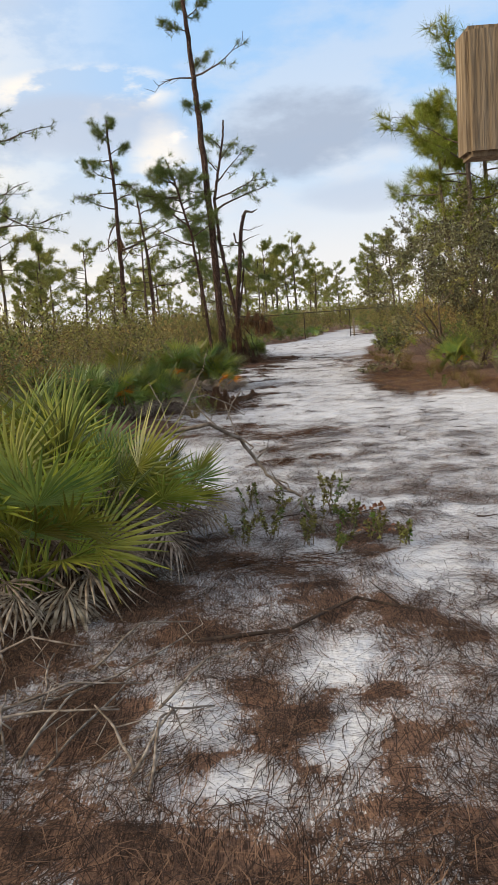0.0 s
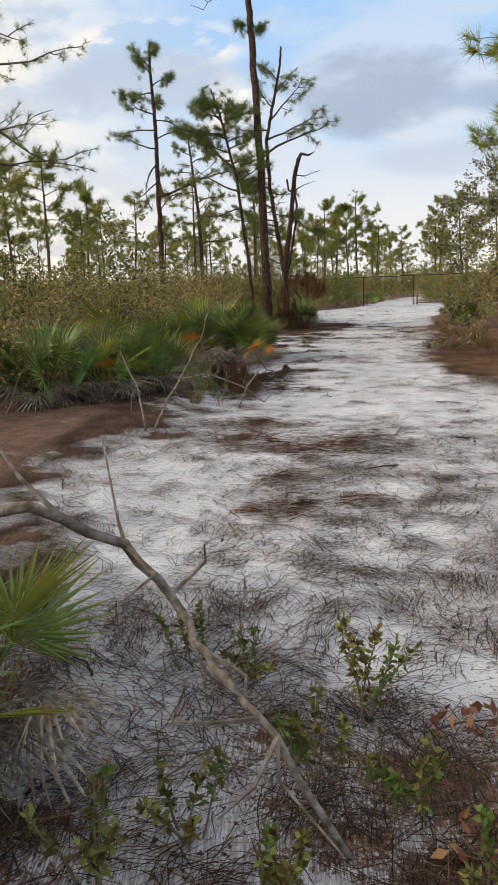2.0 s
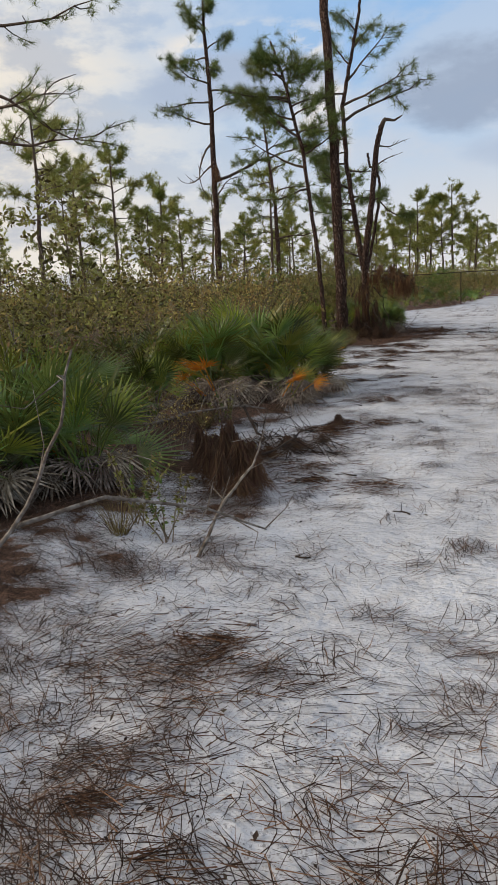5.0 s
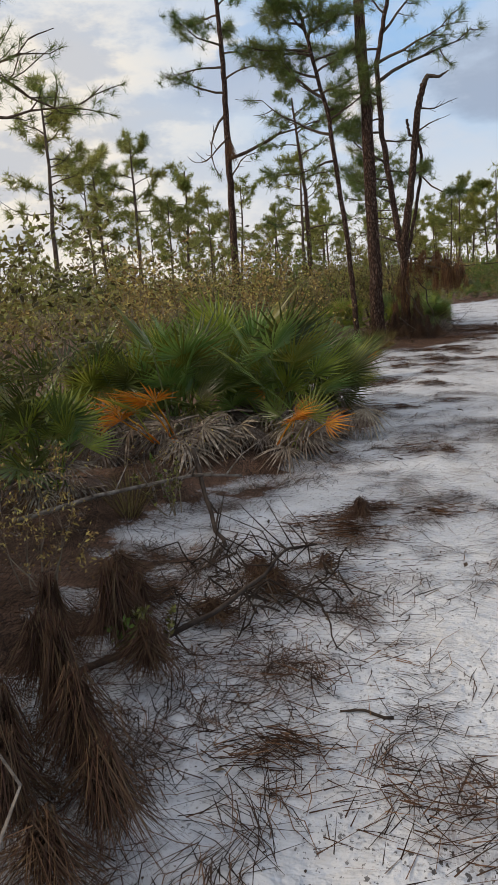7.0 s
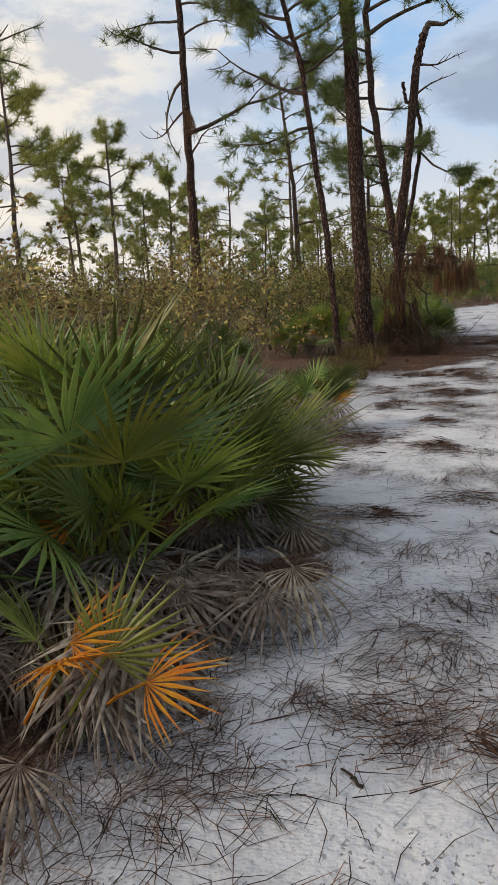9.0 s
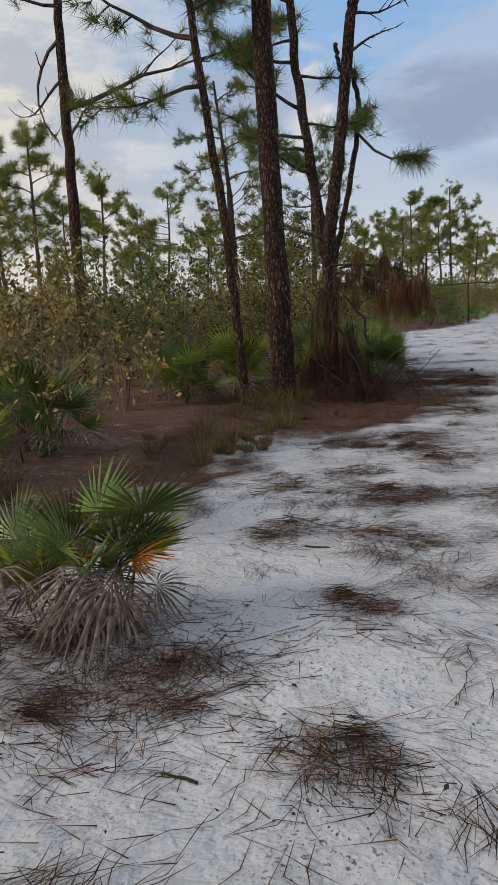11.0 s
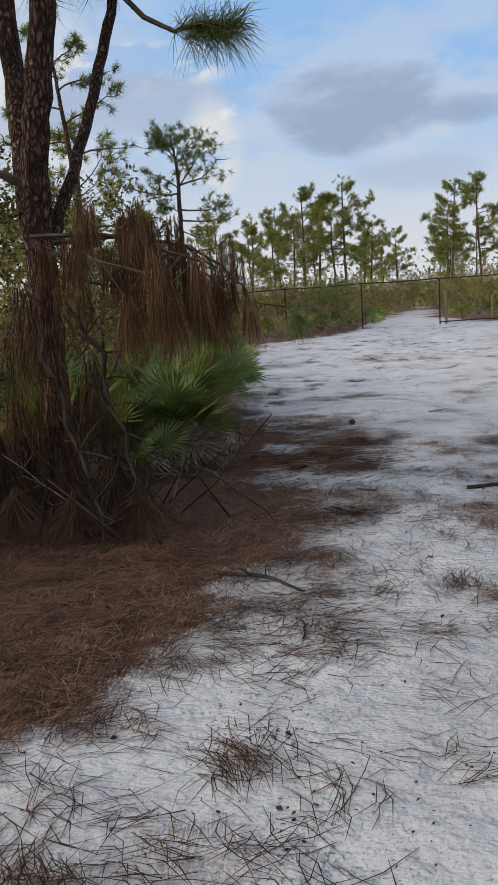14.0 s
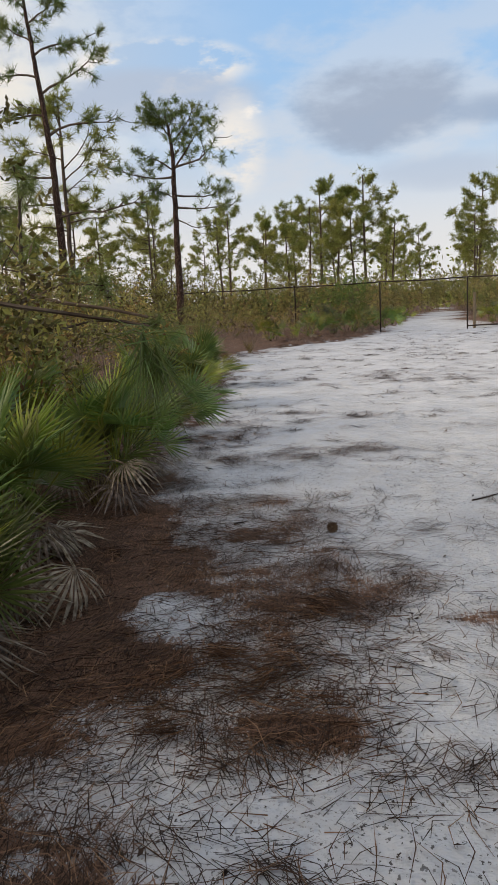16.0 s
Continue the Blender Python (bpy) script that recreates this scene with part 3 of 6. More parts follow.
def grow_limb(wood, crown, p, az, el, length, r, rng, tufts=1.0, curl=0.5, needles=34, nlen=0.22, nw=0.006, thick=True):
    pts = limb_path(p, az, el, length, rng, curl)
    wood.tube(pts, [r * (1 - 0.8 * i / 6) for i in range(7)], 5)
    shoots = [(pts[-1], (pts[-1] - pts[-2]).normalized())]
    for i in range(2, 7):
        for _ in range(rng.choice((1, 1, 2))):
            d = (pts[i] - pts[i - 1]).normalized()
            a2 = math.atan2(d.y, d.x) + rng.choice((-1, 1)) * rng.uniform(0.5, 1.2)
            sub = limb_path(pts[i], a2, rng.uniform(-0.2, 0.6), length * rng.uniform(0.18, 0.36), rng, 0.6, 3)
            wood.tube(sub[::3] if r < 0.03 else sub, [r * 0.4, r * 0.16] if r < 0.03 else [r * 0.4, r * 0.32, r * 0.24, r * 0.16], 3, False)
            shoots.append((sub[-1], (sub[-1] - sub[-2]).normalized()))
            shoots.append((sub[2] + rand_dir(rng) * 0.06, (sub[-1] - sub[-2] + rand_dir(rng) * 0.1).normalized()))
    for q, d in shoots:
        if rng.random() < tufts:
            d = (d + Vector((0, 0, 0.25))).normalized()
            tuft(crown, q, d, needles, nlen, nw, rng)
            if thick:
                tuft(crown, q - d * nlen * 0.6 + rand_dir(rng) * nlen * 0.5, (d + rand_dir(rng) * 0.5).normalized(), needles, nlen, nw, rng)
    return pts


def trunk_points(pts, rng, wob=0.02, per=4):
    out = []
    for a, b in zip(pts, pts[1:]):
        for k in range(per):
            t = k / per
            out.append(Vector(a).lerp(Vector(b), t) + Vector((rng.uniform(-wob, wob), rng.uniform(-wob, wob), 0)))
    return out + [Vector(pts[-1])]


def bark_tube(geo, pts, radii, sides, rng):
    """A trunk with an uneven, plated surface."""
    base = len(geo.v)
    geo.tube(pts, radii, sides)
    for k in range(base, len(geo.v)):
        i = (k - base) // sides
        axis = Vector(pts[i])
        geo.v[k] = axis + (geo.v[k] - axis) * rng.uniform(0.93, 1.07)


def along(pts, z):
    for a, b in zip(pts, pts[1:]):
        if a.z <= z <= b.z:
            return a.lerp(b, (z - a.z) / max(1e-6, b.z - a.z))
    return pts[-1]


def near_pine(pts, r0, r1, limbs, label, seed, top=10, needles=44, nlen=0.25, nw=0.0078, crown_mat=None, extra=()):
    """A pine seen well: trunk, limbs one by one, needles. limbs: height, azimuth, elevation, length, share of tufts, curl."""
    rng = random.Random(seed)
    base = Vector(pts[0])
    tree = thing("pine_tree", base, label, "tree", "pines beside the track")
    loc = [Vector(p) - base for p in pts]
    path = trunk_points(loc, rng, 0.015, 9)
    n = len(path)
    g = Geo()
    radii = [r0 + (r1 - r0) * i / (n - 1) for i in range(n)]
    radii[0] *= 1.25
    bark_tube(g, path, radii, 12, rng)
    part("trunk", g, M_BARK, tree)
    crown = Geo()
    for z, az, el, length, share, curl in limbs:
        w = Geo()
        p = along(path, z - base.z)
        grow_limb(w, crown, p, radians(az), radians(el), length, min(0.05, 0.012 + length * 0.014), rng, share, curl, needles, nlen, nw)
        part("limb", w, M_TWIG, tree)
    for _ in range(top):
        q = path[-1] - (path[-1] - path[-8]) * rng.uniform(0, 0.8) + rand_dir(rng) * 0.3
        tuft(crown, q, rand_dir(rng, 0.7), needles, nlen, nw, rng)
    for q in extra:
        tuft(crown, Vector(q) - base, rand_dir(rng, 0.3), needles, nlen, nw, rng)
    if crown.f:
        part("needles", crown, crown_mat or M_NEEDLE, tree)
    return tree


# tall thin-crowned pine beside the track
near_pine([(-0.64, 27.1, gz(-0.64, 27.1) - 0.03), (-0.66, 27, 1.5), (-0.72, 27, 4.6), (-0.88, 27, 8.5), (-0.95, 27, 10), (-1.08, 27, 12.2), (-1.2, 27, 14.2)], 0.15, 0.05,
          [(8.7, 20, 20, 0.5, 0.8, 0.3), (8.8, 160, 10, 0.45, 0.8, 0.3), (9.7, 182, -4, 1.5, 0.0, -0.6), (9.75, -4, 2, 1.9, 0.35, -0.2), (10.0, 40, 30, 0.9, 0.7, 0.4),
           (11.2, 200, 30, 0.8, 0.9, 0.4), (11.6, 10, 30, 0.9, 0.9, 0.4), (12.1, 120, 30, 0.8, 1, 0.4), (12.5, 330, 40, 0.9, 1, 0.4), (13.0, 180, 40, 0.9, 1, 0.4), (13.4, 60, 40, 0.8, 1, 0.4)],
          "tall slash pine with reddish plated bark and a sparse crown", 11, top=8)
# slim pine further back, crooked dead limbs below its crown
near_pine([(-4.5, 30, gz(-4.5, 30) - 0.03), (-4.48, 30, 2.5), (-4.46, 30, 5), (-4.44, 30, 7), (-4.5, 30, 8.6), (-4.5, 30, 9.4)], 0.11, 0.03,
          [(4.0, 0, 45, 1.1, 0.1, -0.6), (4.5, 12, 25, 2.9, 0.45, -0.3), (5.0, 170, -35, 1.3, 0.0, 0.4), (5.6, 190, -25, 1.7, 0.05, 0.9), (6.1, 185, 10, 1.5, 0.15, -0.8), (6.4, 350, 5, 1.2, 0.25, -0.5), (6.7, 175, 15, 1.4, 0.7, 0.2),
           (7.2, 200, 20, 1.3, 0.9, 0.4), (7.0, 10, 15, 1.2, 0.8, 0.4), (7.6, 90, 25, 1.0, 0.9, 0.4), (7.9, 160, 25, 1.2, 1, 0.4), (8.1, 20, 30, 0.9, 1, 0.4), (8.5, 250, 30, 0.8, 1, 0.4), (8.7, 170, 40, 0.7, 1, 0.4), (9.0, 10, 40, 0.5, 1, 0.4)],
          "slim slash pine with crooked dead lower limbs", 12, top=7)
# leaning pine with a rounded crown
near_pine([(-1.02, 26.4, gz(-1.0, 26.4) - 0.03), (-1.12, 26.4, 1.6), (-1.42, 26.4, 4.4), (-1.85, 26.4, 6.3), (-2.1, 26.4, 7.0)], 0.06, 0.025,
          [(4.1, 175, 12, 1.6, 0.55, 0.3), (4.4, 20, 20, 1.0, 0.6, 0.3), (4.8, 190, 20, 1.5, 0.9, 0.4), (5.2, 150, 20, 1.3, 1, 0.4), (5.3, 350, 20, 1.0, 0.9, 0.4), (5.6, 200, 25, 1.3, 1, 0.4), (5.8, 80, 25, 1.0, 1, 0.4),
           (6.0, 10, 30, 1.0, 1, 0.4), (6.2, 180, 30, 1.1, 1, 0.4), (6.4, 260, 30, 0.9, 1, 0.4), (6.6, 120, 40, 0.8, 1, 0.4), (4.6, 60, 15, 1.2, 0.9, 0.3), (4.9, 330, 20, 1.1, 0.9, 0.3), (5.0, 110, 20, 1.2, 1, 0.3),
           (5.5, 30, 25, 1.1, 1, 0.3), (5.7, 160, 25, 1.3, 1, 0.3), (6.1, 220, 30, 1.0, 1, 0.3), (6.3, 60, 35, 1.0, 1, 0.3), (3.6, 195, 5, 1.2, 0.6, 0.3), (5.9, 300, 30, 1.0, 1, 0.3)],
          "young slash pine leaning away from its taller neighbour", 13, top=10)


def forked_pine():
    rng = random.Random(14)
    bx, by = -0.06, 27.8
    bz = gz(bx, by) - 0.03
    tree = thing("pine_tree", (bx, by, bz), "old forked pine with a broken dead stem and a hooked limb", "tree", "pines beside the track")

    def rel(pts):
        return [Vector((x - bx, y - by, z - bz)) for x, y, z in pts]

    crown = Geo()
    stems = (("trunk", [(-0.07, 27.8, bz), (-0.07, 27.8, 1.2), (-0.06, 27.8, 2.0), (0.09, 27.85, 2.9), (0.3, 27.95, 4.7), (0.43, 28, 5.2)], 0.105, 0.06, M_BARK),
             ("leader", [(-0.12, 27.85, 1.75), (-0.27, 28.3, 2.7), (-0.52, 28.9, 4.4), (-0.6, 29.0, 6.0), (-0.38, 29.0, 7.0), (-0.1, 29.0, 8.2), (-0.05, 29.0, 8.8)], 0.08, 0.03, M_BARK),
             ("hooked_limb", [(-0.02, 27.9, 1.6), (0.12, 28.4, 2.3), (0.28, 28.9, 3.2), (0.34, 29.1, 3.95), (0.27, 29.1, 4.35), (0.08, 29.1, 4.4), (0.04, 29.1, 4.75)], 0.042, 0.03, M_BARK),
             ("broken_top", [(0.41, 28, 5.15), (0.52, 28, 5.35), (0.75, 28, 5.3), (0.95, 28, 5.4)], 0.065, 0.012, M_TWIG))
    paths = {}
    for name, pts, ra, rb, mat in stems:
        g = Geo()
        path = trunk_points(rel(pts), rng, 0.012, 8)
        bark_tube(g, path, [ra + (rb - ra) * i / (len(path) - 1) for i in range(len(path))], 10, rng)
        part(name, g, mat, tree)
        paths[name] = path
    limbs = (("leader", 5.6, 8, 25, 2.4, 0.75, 0.3), ("leader", 6.0, 350, 30, 1.9, 0.85, 0.3), ("leader", 6.3, 185, 20, 1.2, 0.8, 0.4), ("leader", 6.6, 20, 35, 1.6, 0.9, 0.3),
             ("leader", 7.0, 170, 35, 1.0, 0.9, 0.4), ("leader", 7.4, 30, 40, 0.9, 1, 0.4), ("leader", 7.8, 200, 50, 0.7, 1, 0.3), ("leader", 3.4, 190, 5, 1.1, 0.8, 0.3),
             ("leader", 4.3, 20, 10, 0.9, 0.5, 0.2), ("leader", 4.8, 200, 10, 0.8, 0.7, 0.3), ("leader", 5.2, 100, 10, 0.9, 0.7, 0.3), ("leader", 2.9, 215, 0, 1.0, 0.9, 0.3), ("leader", 3.2, 170, 10, 1.2, 1, 0.3), ("leader", 3.8, 200, 15, 1.3, 1, 0.3), ("leader", 4.5, 180, 15, 1.2, 1, 0.3), ("leader", 5.3, 190, 20, 1.2, 1, 0.3), ("leader", 3.6, 30, 10, 0.8, 0.9, 0.3), ("trunk", 4.2, 340, 20, 0.7, 0.0, 0.3),
             ("trunk", 4.7, 0, 10, 0.7, 0.0, 0.4), ("trunk", 3.4, 60, 10, 0.7, 0.7, 0.2), ("trunk", 1.9, 200, 15, 1.3, 0.15, -0.6))
    for stem, z, az, el, length, share, curl in limbs:
        w = Geo()
        grow_limb(w, crown, along(paths[stem], z - bz), radians(az), radians(el), length, 0.014 + 0.013 * length, rng, share, curl, 44, 0.26, 0.007)
        part("limb", w, M_TWIG, tree)
    # low limb carrying one heavy drooping spray
    w = Geo()
    pts = rel([(0.30, 28.95, 3.5), (0.55, 28.8, 3.2), (0.78, 28.7, 3.05), (1.0, 28.6, 3.06), (1.24, 28.6, 3.0)])
    w.tube(pts, [0.022, 0.02, 0.017, 0.014, 0.01], 5)
    part("limb", w, M_TWIG, tree)
    for k in range(13):
        q = pts[2].lerp(pts[-1], rng.uniform(0.1, 1.05)) + rand_dir(rng) * 0.05
        tuft(crown, q, Vector((0.8, 0.1, 0.1)), 60, 0.27, 0.005, rng, droop=0.09, spread=0.85)
    # long low limb ending in one green spray
    w = Geo()
    pts = rel([(0.0, 27.95, 1.38), (0.55, 28.3, 1.24), (1.07, 28.6, 1.17), (1.32, 28.62, 1.12), (1.52, 28.6, 1.08)])
    w.tube(trunk_points(pts, rng, 0.012, 3), [0.011 - 0.0006 * i for i in range(13)], 5)
    part("limb", w, M_TWIG, tree, "thin bare limb with one green spray")
    for k in range(3):
        tuft(crown, pts[-1] + Vector((0.02, -0.08, -0.1)) + rand_dir(rng) * 0.03, Vector((0.05, -0.1, -0.8)), 50, 0.23, 0.0035, rng, droop=0.03, spread=0.7)
    part("needles", crown, M_NEEDLE, tree)


forked_pine()
# pine whose limbs reach in over the scrub
near_pine([(-9.6, 25, gz(-9.6, 25)), (-9.5, 25, 2), (-9.4, 25, 6), (-9.4, 25, 10.5)], 0.14, 0.04,
          [(5.2, 5, 5, 3.2, 0.85, 0.3), (5.8, 12, 0, 2.8, 0.7, 0.3), (6.4, 355, 5, 3.8, 0.95, 0.2), (7.4, 160, 10, 1.8, 0.8, 0.3), (7.6, 8, 10, 3.6, 0.95, 0.2), (8.6, 200, 20, 1.5, 0.9, 0.3), (8.4, 352, 14, 3.2, 1, 0.2),
           (9.4, 60, 30, 1.2, 1, 0.3), (9.8, 180, 30, 1.2, 1, 0.3), (10.2, 0, 40, 1.0, 1, 0.3), (6.2, 200, 5, 1.5, 0.7, 0.3)],
          "slash pine with long open limbs above the scrub", 15, top=9, needles=38)
# two open pines near the fence
lobe_rng = random.Random(61)
lobes = []
for cx, cz, rx, rz, count in ((-1.35, 7.45, 0.75, 0.65, 34), (-3.0, 7.75, 0.6, 0.5, 26), (-2.35, 8.0, 0.5, 0.35, 14), (-3.6, 6.1, 0.75, 0.45, 18), (-3.0, 5.2, 0.45, 0.3, 9), (-0.95, 5.35, 0.7, 0.35, 14), (-0.7, 6.2, 0.55, 0.22, 8)):
    for _ in range(count):
        d = rand_dir(lobe_rng) * lobe_rng.uniform(0.45, 1.0)
        lobes.append((cx + d.x * rx, 53 + d.y * rx, cz + d.z * rz))
near_pine([(-2.5, 53, gz(-2.5, 53)), (-2.47, 53, 2.5), (-2.45, 53, 5), (-2.42, 53, 6.6), (-2.6, 53, 7.8)], 0.14, 0.035,
          [(4.3, 350, -30, 1.2, 0.0, 0.3), (4.7, 0, 5, 2.1, 0.5, 0.1), (5.1, 355, 5, 2.0, 0.8, 0.2), (5.0, 185, 25, 0.9, 0.9, 0.3), (5.7, 180, 12, 2.1, 0.7, 0.1), (5.9, 175, 35, 1.5, 0.9, 0.2), (6.0, 0, 4, 2.2, 0.7, 0.3),
           (5.9, 5, 42, 1.9, 0.8, 0.1), (6.2, 90, 40, 1.3, 0.8, 0.2), (6.4, 270, 40, 1.3, 0.8, 0.2), (6.8, 10, 45, 1.5, 0.9, 0.1), (7.0, 185, 50, 1.2, 1, 0.1), (7.3, 30, 55, 0.9, 1, 0.1), (7.4, 200, 40, 0.9, 1, 0.1)],
          "spreading flat-topped slash pine near the pipe fence", 16, top=5, needles=32, nlen=0.26, nw=0.014, extra=lobes)
near_pine([(-5.6, 50, gz(-5.6, 50)), (-5.6, 50, 3), (-5.65, 50, 6), (-5.9, 50, 8.5), (-6.1, 50, 10.6)], 0.15, 0.04,
          [(4.2, 0, 10, 3.0, 0.75, 0.4), (4.6, 190, 10, 1.8, 0.6, 0.4), (5.4, 180, 10, 1.9, 0.7, 0.4), (6.6, 10, 35, 2.4, 0.75, 0.2), (7.2, 180, 20, 1.8, 0.85, 0.3), (7.8, 355, 30, 2.2, 0.9, 0.2), (8.3, 190, 25, 1.8, 0.95, 0.3),
           (8.9, 20, 30, 1.8, 1, 0.2), (9.3, 170, 30, 1.4, 1, 0.3), (9.8, 10, 40, 1.3, 1, 0.3), (10.2, 200, 40, 1.0, 1, 0.3)],
          "tall open slash pine behind the palmettos", 17, top=10, needles=38, nlen=0.30, nw=0.015)


def pine_sapling():
    """A young pine among the palmettos with drooping sprays, and a bare limb."""
    rng = random.Random(18)
    b = Vector((-0.75, 33.6, gz(-0.75, 33.6)))
    t = thing("pine_sapling", b, "young pine with long drooping green needle sprays", "tree")
    g = Geo()
    g.tube([(0, 0, -0.05), (0.03, 0, 0.8), (0.0, 0.05, 1.6), (0.05, 0.05, 2.3)], [0.035, 0.03, 0.022, 0.01], 7)
    part("trunk", g, M_TWIG, t)
    n = Geo()
    for tip in ((1.18, 0.5, 1.05), (0.45, 0.4, 1.55), (0.2, -0.1, 1.75), (0.75, 0.2, 1.45), (-0.3, 0.1, 1.9), (0.1, 0.1, 2.35)):
        w = Geo()
        e = Vector(tip)
        s0 = Vector((0.02, 0.02, min(2.0, e.z * 0.85 + 0.1)))
        w.tube([s0, (s0 + e) / 2 + Vector((0, 0, 0.1)), e], [0.014, 0.010, 0.006], 5)
        part("limb", w, M_TWIG, t)
        for _ in range(4):
            tuft(n, e + rand_dir(rng) * 0.05, Vector((0.1, 0, -0.55)), 60, 0.33, 0.0045, rng, 0.08, 0.75)
    part("needles", n, M_NEEDLE, t)
    w = Geo()
    w.tube([(0.0, -0.3, 1.45), (0.5, -0.45, 1.3), (0.95, -0.5, 1.22), (1.32, -0.55, 1.13)], [0.02, 0.018, 0.015, 0.012], 6)
    w.tube([(0.0, 0.02, 1.3), (0.0, -0.3, 1.45)], [0.022, 0.02], 6)
    part("limb", w, M_TWIG, t, "bare dark dead limb")


pine_sapling()


def pine_variant(seed, h, full, mat, nw=0.03, needles=26):
    """A pine for the middle distance, at the origin: trunk with limbs, and needles."""
    rng = random.Random(seed)
    tree = thing("pine_tree", (0, 0, 0), "slash pine rising above the scrub", "tree", "distant pines")
    wood, crown = Geo(), Geo()
    lean = rng.uniform(-0.05, 0.05) * h
    path = trunk_points([(0, 0, -0.1), (lean * 0.3, 0, h * 0.35), (lean, 0, h * 0.7), (lean * 1.1, 0, h)], rng, 0.03)
    n = len(path)
    wood.tube(path, [h * 0.014 * (1 - 0.75 * i / (n - 1)) for i in range(n)], 7)
    z = h * rng.uniform(0.40, 0.52)
    while z < h * 0.97:
        k = (z / h - 0.35) / 0.65
        length = h * (0.10 + 0.14 * math.sin(math.pi * min(0.93, k * 0.72 + 0.22))) * rng.uniform(0.7, 1.25)
        share = full * min(1.0, 0.35 + k * 1.6)
        grow_limb(wood, crown, along(path, z), rng.uniform(0, 6.28), radians(5 + 35 * k), length, h * 0.0035, rng, share, 0.4, needles, 0.44, nw)
        z += h * rng.uniform(0.029, 0.05)
    for _ in range(16):
        tuft(crown, path[-1] + rand_dir(rng) * 0.6, rand_dir(rng, 0.6), 20, 0.40, nw, rng)
    part("trunk", wood, M_TWIG, tree)
    part("needles", crown, mat, tree)
    return tree


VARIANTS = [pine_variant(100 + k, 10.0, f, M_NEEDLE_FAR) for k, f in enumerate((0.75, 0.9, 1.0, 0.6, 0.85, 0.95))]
used_variant = [False] * len(VARIANTS)


def plant_pine(x, y, h, k, rz=None, label=""):
    m = Matrix.Translation((x, y, gz(x, y))) @ Matrix.Rotation(rz if rz is not None else x * 1.7 + y, 4, "Z")
    s = h / 10.0
    if used_variant[k]:
        t = copy_thing(VARIANTS[k], m)
        t.scale = (s, s, s)
    else:
        t = VARIANTS[k]
        t.matrix_basis = m
        t.scale = (s, s, s)
        used_variant[k] = True
    if label:
        t["label"] = label
    return t


PINES = ((-17.5, 45, 11.2, 0), (-16.6, 54, 10.4, 1), (-16.2, 62, 9.8, 2), (-13.6, 67, 9.2, 4), (-6.6, 54, 8.6, 3), (-11.6, 70, 7.6, 5), (-20.5, 58, 10.5, 5), (6.9, 90, 11.3, 2), (4.6, 92, 10.0, 5), (3.2, 88, 10.4, 1),
         (1.2, 90, 9.0, 4), (9.6, 96, 8.6, 3), (17.6, 99, 7.4, 2), (15.2, 88, 8.2, 1), (16.4, 92, 10.6, 5), (18.6, 90, 10.8, 4), (-4.4, 90, 9.3, 1), (-7.9, 75, 8.0, 0), (-1.6, 96, 8.6, 2), (-9.5, 84, 8.8, 4),
         (-14.5, 88, 9.0, 2), (-19.5, 80, 10.0, 1), (-25, 66, 10.5, 4), (-26, 50, 10.5, 2), (-12.5, 48, 6.0, 5), (11.2, 110, 8.5, 2), (21, 84, 10.5, 2), (24, 74, 10.0, 0), (-1.0, 80, 7.6, 2), (0.9, 76, 6.6, 5), (2.2, 82, 8.2, 0), (-3.0, 72, 6.6, 3), (5.6, 84, 8.4, 0))
for x, y, h, k in PINES:
    plant_pine(x, y, h, k)
rng = random.Random(5)
count = 0
while count < 46:
    y = rng.uniform(100, 190)
    x = rng.uniform(-0.55, 0.32) * y
    if y < 118 and interp(LEFT, y) - 3 < x < interp(RIGHT, y) + 3:
        continue
    plant_pine(x, y, rng.uniform(7.5, 11.5), rng.randrange(6), rng.uniform(0, 6.28))
    count += 1
# yellow-green pines on the sunlit side, the sunlight mixed into their needle colour
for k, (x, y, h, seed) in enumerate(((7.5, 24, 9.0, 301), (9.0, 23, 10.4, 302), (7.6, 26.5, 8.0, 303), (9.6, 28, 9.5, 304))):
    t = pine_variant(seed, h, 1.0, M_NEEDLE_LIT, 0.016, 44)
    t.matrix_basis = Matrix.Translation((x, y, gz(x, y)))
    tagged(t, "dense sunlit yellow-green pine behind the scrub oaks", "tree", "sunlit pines")


